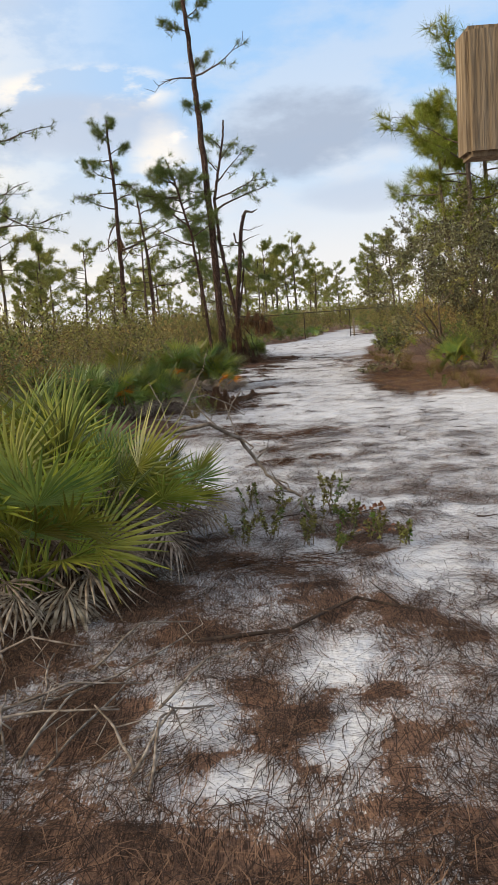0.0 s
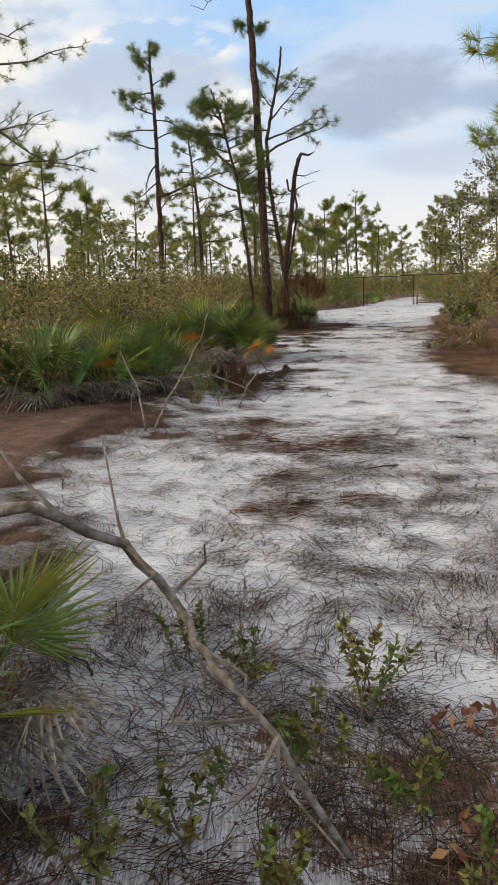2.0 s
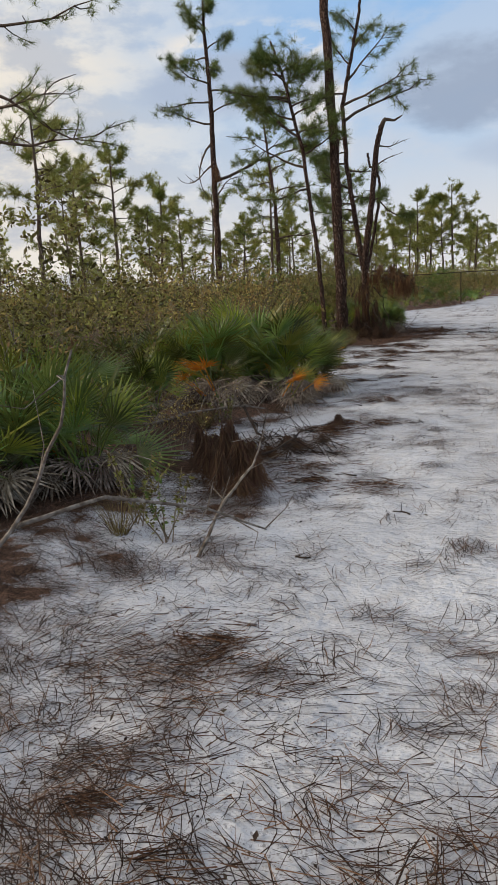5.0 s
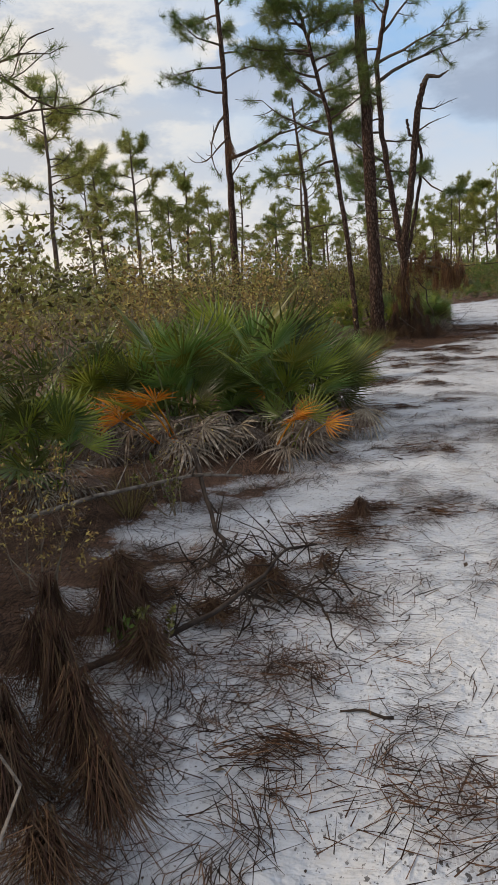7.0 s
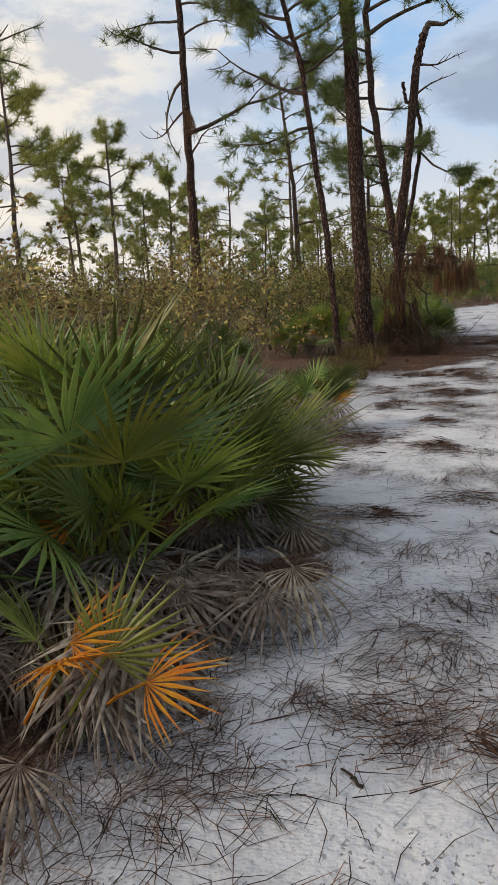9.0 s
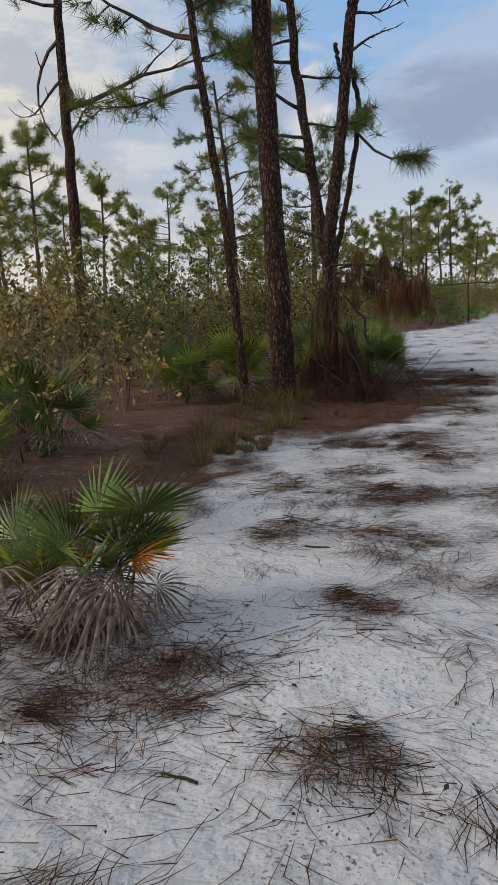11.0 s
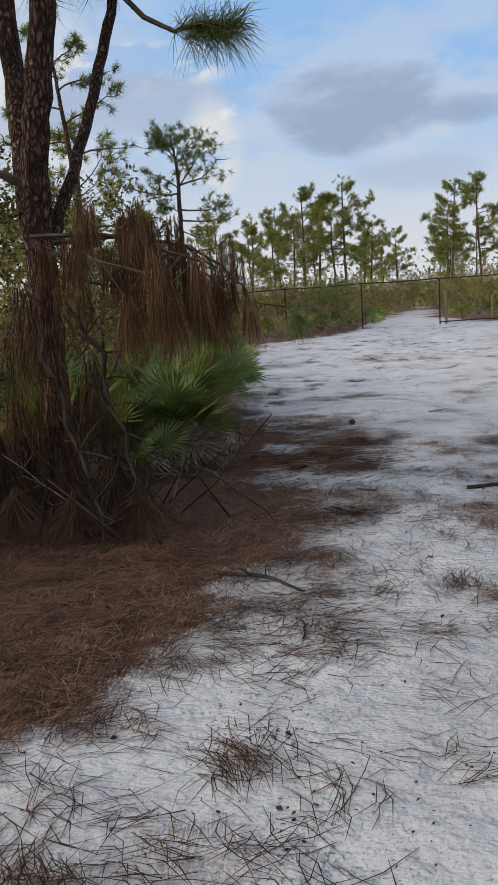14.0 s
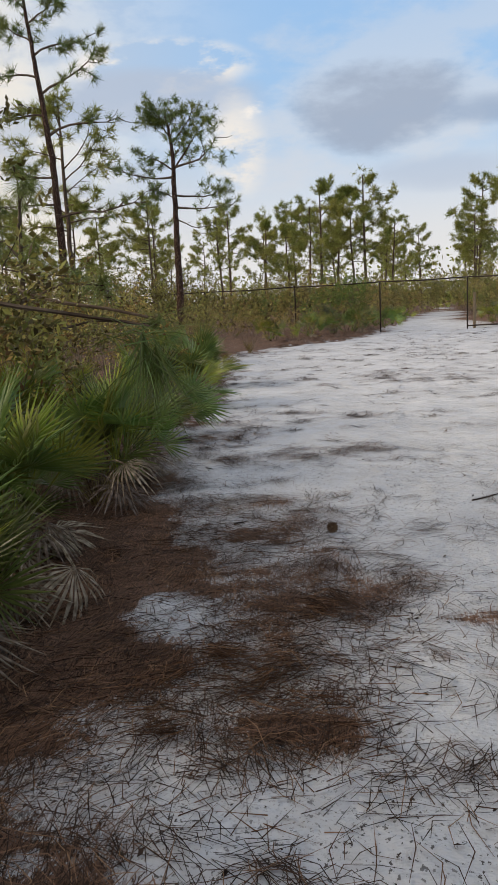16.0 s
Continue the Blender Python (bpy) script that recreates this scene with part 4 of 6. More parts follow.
# ---- saw palmettos ----
def frond_mesh(name, seed, mat, stalk, blade, segs=22, droop=0.10, fold=0.35, tatter=0.0, spread=1.75):
    """A fan leaf: stalk along +Y, then pleated segments round the hub."""
    rng = random.Random(seed)
    g = Geo()
    hub = Vector((0, stalk, 0.0))
    g.tube([(0, 0, 0), (0, stalk * 0.5, 0.02), hub], [0.011, 0.009, 0.007], 4)
    bend = rng.uniform(0.15, 0.45)
    da = 2 * spread / segs
    h = len(g.v)
    g.v.append(hub)
    for k in range(segs):
        a = -spread + da * (k + 0.5) + rng.uniform(-0.03, 0.03)
        length = blade * (1 - 0.28 * abs(a / spread) ** 2) * rng.uniform(0.88, 1.06) * (1 - tatter * rng.random())
        d = Vector((math.sin(a), math.cos(a) * math.cos(bend), -math.cos(a) * math.sin(bend) + 0.25 * abs(math.sin(a)) * fold))
        side = Vector((math.cos(a), -math.sin(a), 0))
        w = 0.5 * length * math.tan(da / 2) * (0.72 if tatter == 0 else 0.6)
        dr = droop * rng.uniform(0.5, 1.5)
        mid = hub + d * length * 0.46 - Vector((0, 0, dr * 0.2 * length))
        tip = hub + d * length - Vector((0, 0, dr * length))
        b = len(g.v)
        g.v += [mid - side * w, mid + Vector((0, 0, w * 0.6)), mid + side * w, tip]
        g.f += [(h, b, b + 1), (h, b + 1, b + 2), (b, b + 3, b + 1), (b + 1, b + 3, b + 2)]
    return g.mesh(name, mat)


FRONDS = [frond_mesh("frond", 400 + k, M_PALM, 0.5 + 0.12 * (k % 3), 0.46 + 0.05 * (k % 4), 19, spread=1.45 + 0.12 * (k % 3)) for k in range(6)]
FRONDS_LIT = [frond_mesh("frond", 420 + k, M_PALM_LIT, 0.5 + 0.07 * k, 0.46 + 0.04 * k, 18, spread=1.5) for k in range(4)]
FRONDS_DEAD = [frond_mesh("dead_frond", 440 + k, M_PALM_DEAD, 0.34, 0.46, 18, 0.5, 0.1, 0.25, 1.9) for k in range(4)]
FRONDS_RUST = [frond_mesh("rust_frond", 460 + k, M_PALM_RUST, 0.5, 0.42, 16, 0.3, 0.2, 0.1, 1.5) for k in range(2)]


def stem_mesh():
    g = Geo()
    rng = random.Random(3)
    pts = [Vector((0.06 * k - 0.12, 0.02 * math.sin(k), 0.0 + 0.03 * k)) for k in range(5)]
    bark_tube(g, pts, [0.03, 0.035, 0.04, 0.04, 0.03], 8, rng)
    return g.mesh("stem", M_PALM_STEM)


STEM = stem_mesh()


def palmetto(x, y, size, n, seed, lit=0.15, dead=7, rust=0, label="", low=18, face=None):
    """A palmetto clump: fronds fanning from a creeping stem, a skirt of dead fronds. face: azimuth that more of the fronds take."""
    rng = random.Random(seed)
    size *= 0.72
    n = round(n * (1.8 if y < 6 else 2.3 if y < 34 else 1.6))
    # share of fronds in the sunlit colour, higher at the first clumps
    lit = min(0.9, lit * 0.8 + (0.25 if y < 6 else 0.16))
    dead = round(dead * 1.5)
    at = Matrix.Translation((x, y, gz(x, y) - 0.02)) @ Matrix.Rotation(rng.uniform(0, 6.28), 4, "Z")
    p = thing("saw_palmetto", at, label or "green saw palmetto clump with a skirt of dead fronds", "palmetto", "saw palmettos")
    part("stem", STEM, None, p).scale = (size, size, size)
    turn = at.to_euler().z

    def put(name, me, el, az, s, z, roll, tag=""):
        ob = part(name, me, None, p, tag)
        ob.matrix_basis = Matrix.Translation((rng.uniform(-0.12, 0.12), rng.uniform(-0.12, 0.12), z)) @ Matrix.Rotation(az, 4, "Z") @ Matrix.Rotation(el, 4, "X") @ Matrix.Rotation(roll, 4, "Y") @ Matrix.Scale(s, 4)

    for k in range(n):
        az = 6.28 * k * 0.382 + rng.uniform(-0.3, 0.3)
        if face is not None and rng.random() < 0.5:
            az = radians(face) - math.pi / 2 - turn + rng.uniform(-0.9, 0.9)
        el = radians(low + (86 - low) * rng.random() ** 0.75)
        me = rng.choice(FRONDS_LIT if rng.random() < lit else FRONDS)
        put("frond", me, el, az, size * rng.uniform(0.7, 1.15), 0.08, rng.uniform(-1.4, 1.4))
    for k in range(dead):
        put("dead_frond", rng.choice(FRONDS_DEAD), radians(rng.uniform(-12, 22)), (rng.uniform(0, 6.28) if rng.random() < 0.4 else -math.pi - turn + rng.uniform(-0.2, 1.8)), size * rng.uniform(0.8, 1.2), 0.15, rng.uniform(-0.5, 0.5), "withered grey-brown frond")
    for k in range(rust):
        az = rng.uniform(0, 6.28) if face is None else radians(face) - math.pi / 2 - turn + rng.uniform(-0.6, 0.6)
        put("rust_frond", rng.choice(FRONDS_RUST), radians(rng.uniform(35, 62)), az, size * rng.uniform(0.75, 0.95), 0.12, rng.uniform(-0.9, 0.9), "orange-brown dying frond")
    return p


def withered_heap(x, y, n, seed):
    """Fallen grey fronds heaped at a clump's foot, tips towards the track."""
    rng = random.Random(seed)
    t = thing("withered_fronds", (x, y, gz(x, y)), "heap of withered grey palmetto fronds on the ground", "palmetto", "withered fronds")
    for _ in range(n):
        ob = part("dead_frond", rng.choice(FRONDS_DEAD), None, t)
        ob.matrix_basis = Matrix.Translation((rng.uniform(-0.2, 0.2), rng.uniform(-0.1, 0.15), rng.uniform(0.12, 0.3))) @ Matrix.Rotation(math.pi + rng.uniform(-1.0, 1.0), 4, "Z") @ Matrix.Rotation(rng.uniform(-0.5, 0.15), 4, "X") @ Matrix.Rotation(rng.uniform(-0.7, 0.7), 4, "Y") @ Matrix.Scale(rng.uniform(0.6, 0.85), 4)


for k, (x, y, n) in enumerate(((-0.55, 16.0, 8), (-0.95, 15.85, 9), (-1.35, 15.75, 8), (-1.8, 15.5, 7), (-0.25, 16.6, 6), (-1.9, 11.7, 6), (-2.5, 11.5, 6), (-0.85, 4.0, 7), (-0.6, 4.4, 6), (0.55, 29.6, 5), (0.5, 31.2, 5), (-0.5, 20.15, 4))):
    withered_heap(x, y, n, 480 + k)
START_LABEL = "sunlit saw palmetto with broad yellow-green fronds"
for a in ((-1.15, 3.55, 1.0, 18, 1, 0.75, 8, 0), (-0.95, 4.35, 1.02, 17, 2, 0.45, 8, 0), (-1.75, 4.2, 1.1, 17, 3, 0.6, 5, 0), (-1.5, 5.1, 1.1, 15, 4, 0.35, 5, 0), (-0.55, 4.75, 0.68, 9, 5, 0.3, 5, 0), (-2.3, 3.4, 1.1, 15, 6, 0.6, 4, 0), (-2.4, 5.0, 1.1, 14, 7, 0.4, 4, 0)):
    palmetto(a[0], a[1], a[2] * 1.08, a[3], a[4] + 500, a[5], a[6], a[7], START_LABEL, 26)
# along the scrub's edge
for a in ((-1.5, 16.3, 1.15, 20, 11, 0.15, 9, 0), (-0.75, 16.5, 1.1, 20, 12, 0.1, 11, 1), (-0.55, 17.4, 1.05, 18, 13, 0.2, 7, 0), (-1.3, 17.5, 1.2, 18, 14, 0.2, 4, 0), (-2.2, 16.2, 1.1, 15, 15, 0.25, 8, 0),
          (-2.9, 15.3, 1.0, 14, 16, 0.4, 8, 1), (-3.6, 15.9, 1.1, 14, 17, 0.35, 5, 0), (-2.2, 17.6, 1.15, 14, 18, 0.2, 3, 0), (-1.9, 12.4, 1.0, 14, 19, 0.3, 10, 1), (-2.7, 12.0, 1.05, 14, 20, 0.35, 8, 0), (-3.4, 11.8, 1.0, 12, 21, 0.4, 6, 1),
          (-1.4, 11.95, 0.95, 12, 26, 0.1, 10, 0), (-1.85, 11.4, 0.95, 12, 27, 0.12, 10, 1), (-2.5, 11.1, 1.0, 12, 28, 0.15, 10, 0), (-3.1, 11.2, 1.05, 11, 29, 0.2, 6, 0), (-1.75, 14.4, 0.85, 12, 22, 0.3, 9, 0), (-2.4, 13.6, 1.1, 13, 23, 0.3, 4, 0), (-4.0, 13.0, 1.1, 12, 24, 0.3, 2, 0), (-0.56, 17.95, 0.84, 9, 25, 0.8, 2, 0)):
    palmetto(*a[:4], a[4] + 500, a[5], a[6], a[7])
for k, (x, y, size, face) in enumerate(((-1.35, 15.5, 1.15, 215), (-0.5, 15.6, 0.8, 320), (-1.8, 12.3, 1.25, 250))):
    palmetto(x, y, size, 1, 570 + k, 0.5, 2, 4, "small palmetto turning orange and yellow", 30, face)
palmetto(-0.5, 20.3, 0.72, 6, 540, 0.2, 7, 3, "small saw palmetto with one orange frond, alone on sand", 35, 340)
palmetto(-0.64, 20.2, 0.58, 7, 541, 0.3, 5, 0, "small saw palmetto crowded against its neighbour", 50)
for a in ((-1.9, 21.4, 0.9, 12, 31, 0.6, 3, 1), (-2.6, 22.3, 1.0, 12, 32, 0.3, 2, 0), (-2.9, 21.0, 1.0, 12, 33, 0.25, 3, 0), (-3.6, 22.0, 1.1, 12, 34, 0.2, 2, 0), (-2.2, 23.4, 1.0, 12, 35, 0.2, 2, 0), (-3.2, 24.2, 1.1, 12, 36, 0.2, 2, 0),
          (-1.35, 27.6, 1.0, 15, 37, 0.4, 5, 1), (-1.9, 26.9, 0.95, 12, 38, 0.3, 4, 1), (-0.35, 28.6, 1.05, 14, 39, 0.1, 6, 0), (0.1, 28.5, 0.8, 10, 40, 0.1, 5, 0), (0.42, 29.1, 0.95, 18, 41, 0.1, 7, 0), (0.3, 30.2, 1.0, 16, 42, 0.15, 6, 0),
          (-0.25, 31.0, 1.05, 16, 43, 0.2, 6, 0), (0.5, 31.9, 1.0, 16, 44, 0.15, 5, 0), (-0.5, 32.6, 1.1, 14, 45, 0.3, 4, 0), (0.42, 33.6, 1.05, 16, 46, 0.2, 5, 0), (-0.8, 34.5, 1.1, 14, 47, 0.3, 2, 0), (0.35, 36.2, 1.05, 15, 48, 0.2, 3, 0),
          (0.25, 38.6, 1.05, 15, 49, 0.15, 4, 0), (-0.9, 40.5, 1.1, 12, 50, 0.3, 2, 0), (-0.5, 44.0, 1.0, 12, 51, 0.2, 2, 0)):
    palmetto(*a[:4], a[4] + 500, a[5], a[6], a[7])
for a in ((4.9, 12.4, 1.0, 14, 61, 0.5, 4, 0), (4.6, 16.0, 0.9, 12, 62, 0.4, 5, 1), (5.2, 18.5, 0.9, 12, 63, 0.4, 3, 0), (4.9, 23.5, 0.9, 12, 64, 0.3, 2, 0), (5.6, 29.0, 1.0, 12, 65, 0.4, 2, 0),
          (3.9, 58.2, 1.3, 14, 71, 0.1, 1, 0), (3.0, 57.0, 1.3, 14, 72, 0.1, 1, 0), (4.4, 60.5, 1.3, 14, 73, 0.2, 1, 0), (2.0, 55.5, 1.2, 12, 74, 0.1, 1, 0), (5.6, 63.0, 1.3, 12, 75, 0.2, 0, 0), (6.4, 67.0, 1.3, 12, 76, 0.2, 0, 0),
          (10.3, 61.5, 1.2, 12, 77, 0.7, 0, 0), (11.5, 60.5, 1.2, 12, 78, 0.7, 0, 0), (12.6, 61.0, 1.2, 12, 79, 0.7, 0, 0), (7.6, 73.0, 1.3, 12, 80, 0.3, 0, 0), (0.6, 53.5, 1.1, 12, 81, 0.2, 0, 0)):
    palmetto(*a[:4], a[4] + 500, a[5], a[6], a[7])


# ---- scrub ----
def grow_bush(wood, tips, p, d, length, r, depth, rng, wander=0.35, up=0.15):
    if depth == 0:
        d = (d + rand_dir(rng) * wander + Vector((0, 0, up))).normalized()
        wood.needle(p, d * length, max(0.007, r * 2.0), 0.0, rng)
        tips += [(p + d * length * k, d, 0) for k in (0.45, 0.75, 1.0)]
        return
    pts, radii = [p], [r]
    for i in range(3):
        d = (d + rand_dir(rng) * wander + Vector((0, 0, up))).normalized()
        pts.append(pts[-1] + d * length / 3)
        radii.append(r * (1 - 0.22 * (i + 1)))
        tips.append((pts[-1], d, depth))
    wood.tube(pts, radii, 5 if r > 0.02 else 3, False)
    if depth:
        for k in range(rng.choice((2, 3, 3))):
            q = pts[rng.choice((1, 2, 3, 3))]
            grow_bush(wood, tips, q, (d + rand_dir(rng) * 0.9).normalized(), length * rng.uniform(0.55, 0.8), radii[-1] * 0.8, depth - 1, rng, wander, up)


def bush_variant(seed, h, stems, depth, leaves, leaf_len, mat, wood_mat, label, name="scrub_bush", spread=0.5, up=0.15, r=0.012):
    rng = random.Random(seed)
    b = thing(name, (0, 0, 0), label, "bush", "scrub")
    wood, fol, tips = Geo(), Geo(), []
    for k in range(stems):
        a = rng.uniform(0, 6.28)
        grow_bush(wood, tips, Vector((math.cos(a) * 0.15, math.sin(a) * 0.15, -0.05)), Vector((math.cos(a) * spread, math.sin(a) * spread, 1)).normalized(), h * 0.5, r, depth, rng, up=up)
    outer = [t for t in tips if t[2] <= 1]
    for _ in range(leaves):
        q, d, _ = rng.choice(outer)
        ld = (d * 0.5 + rand_dir(rng)).normalized()
        fol.leaf(q + rand_dir(rng) * 0.03 * h ** 0.5, ld, rand_dir(rng, 0.6), leaf_len * rng.uniform(0.6, 1.3), leaf_len * rng.uniform(0.35, 0.55))
    part("branchwork", wood, wood_mat, b)
    part("foliage", fol, mat, b)
    return b


BUSHES = {}
for key, args in {
    "olive": (601, 1.9, 5, 3, 2600, 0.058, M_LEAF, M_BRUSH, "bushy scrub oak with olive leaves"),
    "olive2": (602, 1.8, 5, 3, 2400, 0.06, M_LEAF, M_TWIG, "olive-leaved scrub bush with dark stems"),
    "green": (603, 1.7, 5, 3, 2400, 0.056, M_LEAF_GREEN, M_TWIG, "fresh green gallberry bush in the scrub"),
    "tan": (604, 1.8, 6, 3, 1300, 0.06, M_LEAF_TAN, M_BRUSH, "dry bush with tan winter leaves"),
    "tan2": (605, 1.7, 7, 3, 900, 0.055, M_LEAF_TAN, M_BRUSH, "bare twiggy bush of grey-brown stems"),
    "bare": (606, 1.5, 7, 3, 260, 0.05, M_LEAF_TAN, M_DEADWOOD, "leafless tangle of grey twigs"),
}.items():
    BUSHES[key] = bush_variant(*args)
used_bush = set()


def plant_bush(key, x, y, s, sz=1.0, rz=0.0):
    m = Matrix.Translation((x, y, gz(x, y) - 0.03)) @ Matrix.Rotation(rz, 4, "Z")
    if key in used_bush:
        t = copy_thing(BUSHES[key], m)
    else:
        used_bush.add(key)
        t = BUSHES[key]
        t.matrix_basis = m
    t.scale = (s, s, s * sz)
    return t


rng = random.Random(8)
MIX = ("olive", "olive", "olive2", "tan", "tan", "tan2", "tan2", "green", "bare")
y = 9.5
while y < 62:
    edge = interp(LEFT, y)
    x = edge - rng.uniform(0.45, 0.9) - (1.6 if 15 < y < 18.5 else 0) - (1.3 if y < 15 else 0) - (0.7 if 19 < y < 26 else 0.9 if 28 < y < 42 else 0)
    while x > -3 - 0.30 * y:
        if not (-2.1 < x < 0.7 and 23.8 < y < 28.9) and rng.random() < 0.93:
            far = edge - x
            plant_bush(rng.choice(MIX), x + rng.uniform(-0.3, 0.3), y + rng.uniform(-0.5, 0.5), rng.uniform(0.95, 1.25) * min(0.55 if y > 44 and x > -9 else 0.8 if 19 < y < 27 else 0.92, 0.5 + 0.22 * far), rng.uniform(0.85, 1.1), rng.uniform(0, 6.28))
        x -= rng.uniform(0.8, 1.3) * (1 + 0.3 * (edge - x)) * (1 + 0.008 * y)
    y += rng.uniform(0.8, 1.15) * (1 + 0.028 * y)
for x, y, k, s in ((-1.15, 12.1, "bare", 0.4), (-1.05, 13.1, "tan2", 0.36), (-3.5, 11.3, "tan", 0.6), (-2.1, 12.3, "tan2", 0.55), (-2.7, 12.8, "olive", 0.65), (-1.0, 14.4, "bare", 0.36)):
    plant_bush(k, x, y, s, 1.05, x * 5 + y)
# scrub at the first palmettos and behind them
for x, y, k, s in ((-3.3, 5.8, "olive", 0.8), (-4.2, 7.2, "tan", 0.9), (-3.6, 8.6, "tan2", 0.8), (-5.0, 9.2, "olive2", 1.0), (-3.9, 4.4, "green", 0.8), (-5.4, 6.4, "tan", 1.0), (-3.1, 9.9, "bare", 0.7)):
    plant_bush(k, x, y, s, 1.0, x * 3)
for x, y in ((14.0, 103), (15.6, 106), (17.4, 105), (18.8, 107), (16.8, 109)):
    plant_bush("olive", x, y, 1.8, 1.1, x)
# right-hand side
y = 10.5
while y < 58:
    edge = interp(RIGHT, y)
    x = edge + rng.uniform(0.7, 1.2)
    while x < edge + 4.5:
        plant_bush(rng.choice(("olive", "tan", "olive2", "green", "tan2")), x, y + rng.uniform(-0.4, 0.4), rng.uniform(0.7, 1.05) * (1.0 if x > edge + 1.5 else 0.7), rng.uniform(0.9, 1.2), rng.uniform(0, 6.28))
        x += rng.uniform(1.1, 1.7)
    y += rng.uniform(1.3, 1.9) * (1 + 0.02 * y)
# beyond the fence
y = 59.5
while y < 110:
    for side in (-1, 1):
        x = interp(LEFT, y) - rng.uniform(0.8, 1.6) if side < 0 else interp(RIGHT, y) + rng.uniform(0.8, 1.6)
        for k in range(7 if side < 0 else 4):
            plant_bush(rng.choice(MIX), x, y + rng.uniform(-1, 1), rng.uniform(1.1, 1.6), rng.uniform(0.9, 1.2), rng.uniform(0, 6.28))
            x += side * rng.uniform(1.3, 2.2)
    y += 4.2 + (y - 59) * 0.1


def scrub_oak(x, y, h, stems, leaves, seed, mat, label, spread=0.8, leaf=0.075):
    b = bush_variant(seed, h, stems, 4, leaves, leaf, mat, M_TWIG, label, "scrub_oak", spread, 0.06, 0.045)
    b.matrix_basis = Matrix.Translation((x, y, gz(x, y) - 0.05))
    return tagged(b, "", "tree", "scrub oaks")


scrub_oak(5.4, 17.2, 3.6, 6, 15000, 701, M_LEAF_GREY, "grey-green scrub oak leaning over the track")
scrub_oak(5.7, 20.0, 3.7, 5, 13000, 702, M_LEAF_GREY, "grey-green scrub oak with a ragged crown")
scrub_oak(5.9, 15.0, 3.6, 5, 13000, 703, M_LEAF, "olive scrub oak above dry undergrowth")
scrub_oak(7.9, 23.6, 5.2, 8, 24000, 704, M_LEAF_GREY, "tall grey-brown scrub oak beside the track", 0.65)
scrub_oak(8.6, 33.0, 3.0, 5, 7000, 705, M_LEAF, "olive scrub oak at the clearing")
scrub_oak(-0.9, 30.6, 2.6, 5, 9000, 706, M_LEAF, "small-leaved oak behind the forked pine", leaf=0.055)
scrub_oak(-2.6, 29.0, 2.1, 5, 9000, 707, M_LEAF_GREEN, "leafy green scrub oak among the pines", leaf=0.05)


# ---- far scrub as one mass of foliage clumps ----
def far_scrub():
    rng = random.Random(9)
    g = Geo()
    n = 0
    while n < 46000:
        y = 50 + 240 * rng.random() ** 1.8
        x = rng.uniform(-0.7, 0.5) * y
        if y < 104 and interp(LEFT, y) - 1.2 < x < interp(RIGHT, y) + 1.2:
            continue
        if y < 60 and x > interp(LEFT, y) - 4:
            continue
        h = (0.9 + 1.6 * float(fbm(np.array(x * 0.25), np.array(y * 0.25), 77, 2)) + (0.8 if y > 110 else 0)) * rng.random() ** 0.5
        g.leaf(Vector((x, y, gz(x, y) + h)), rand_dir(rng, 0.3), rand_dir(rng), rng.uniform(0.22, 0.45) * y / 90, rng.uniform(0.10, 0.2) * y / 90)
        n += 1
    ob = new("far_scrub", g.mesh("far_scrub", M_LEAF))
    tagged(ob, "brown-green scrub stretching to the distant trees", "scrub", kind="stuff")


far_scrub()


def far_woods():
    """The closed wall of pine and oak tops at the back of the flats."""
    rng = random.Random(29)
    g = Geo()
    n = 0
    while n < 27000:
        y = rng.uniform(112, 210)
        x = rng.uniform(-0.62, 0.42) * y
        lump = float(fbm(np.array(x * 0.16), np.array(y * 0.1), 79, 3))
        h = (2.6 + 8.0 * max(0.0, lump - 0.28)) * rng.random() ** 0.75
        g.leaf(Vector((x, y, gz(x, y) + h)), rand_dir(rng, 0.2), rand_dir(rng), rng.uniform(0.35, 0.8), rng.uniform(0.18, 0.4))
        n += 1
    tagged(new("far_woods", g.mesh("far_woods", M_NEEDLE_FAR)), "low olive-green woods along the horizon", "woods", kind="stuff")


far_woods()


def thicket():
    """The depth of the scrub behind its nearer bushes: upright stems and small leaves."""
    rng = random.Random(19)
    g, w = Geo(), Geo()
    n = 0
    while n < 2600:
        y = rng.uniform(20, 62)
        x = interp(LEFT, y) - 2.2 - 16 * rng.random() ** 1.3
        if y > 44 and x > -6:
            continue
        top = rng.uniform(1.2, 2.2)
        p = Vector((x, y, gz(x, y) - 0.02))
        d = Vector((rng.uniform(-0.25, 0.25), rng.uniform(-0.25, 0.25), 1)).normalized()
        w.needle(p, d * top, 0.012 + 0.0002 * y, 0.0, rng)
        for _ in range(11):
            g.leaf(p + d * top * rng.uniform(0.3, 1.0) + rand_dir(rng) * 0.25, rand_dir(rng, 0.3), rand_dir(rng, 0.5), rng.uniform(0.06, 0.12), rng.uniform(0.035, 0.06))
        n += 1
    tagged(new("thicket_leaves", g.mesh("thicket_leaves", M_LEAF)), "olive-brown leaves of the deep scrub thicket", "scrub", kind="stuff")
    tagged(new("thicket_stems", w.mesh("thicket_stems", M_BRUSH)), "bare upright stems within the scrub thicket", "scrub", kind="stuff")


thicket()


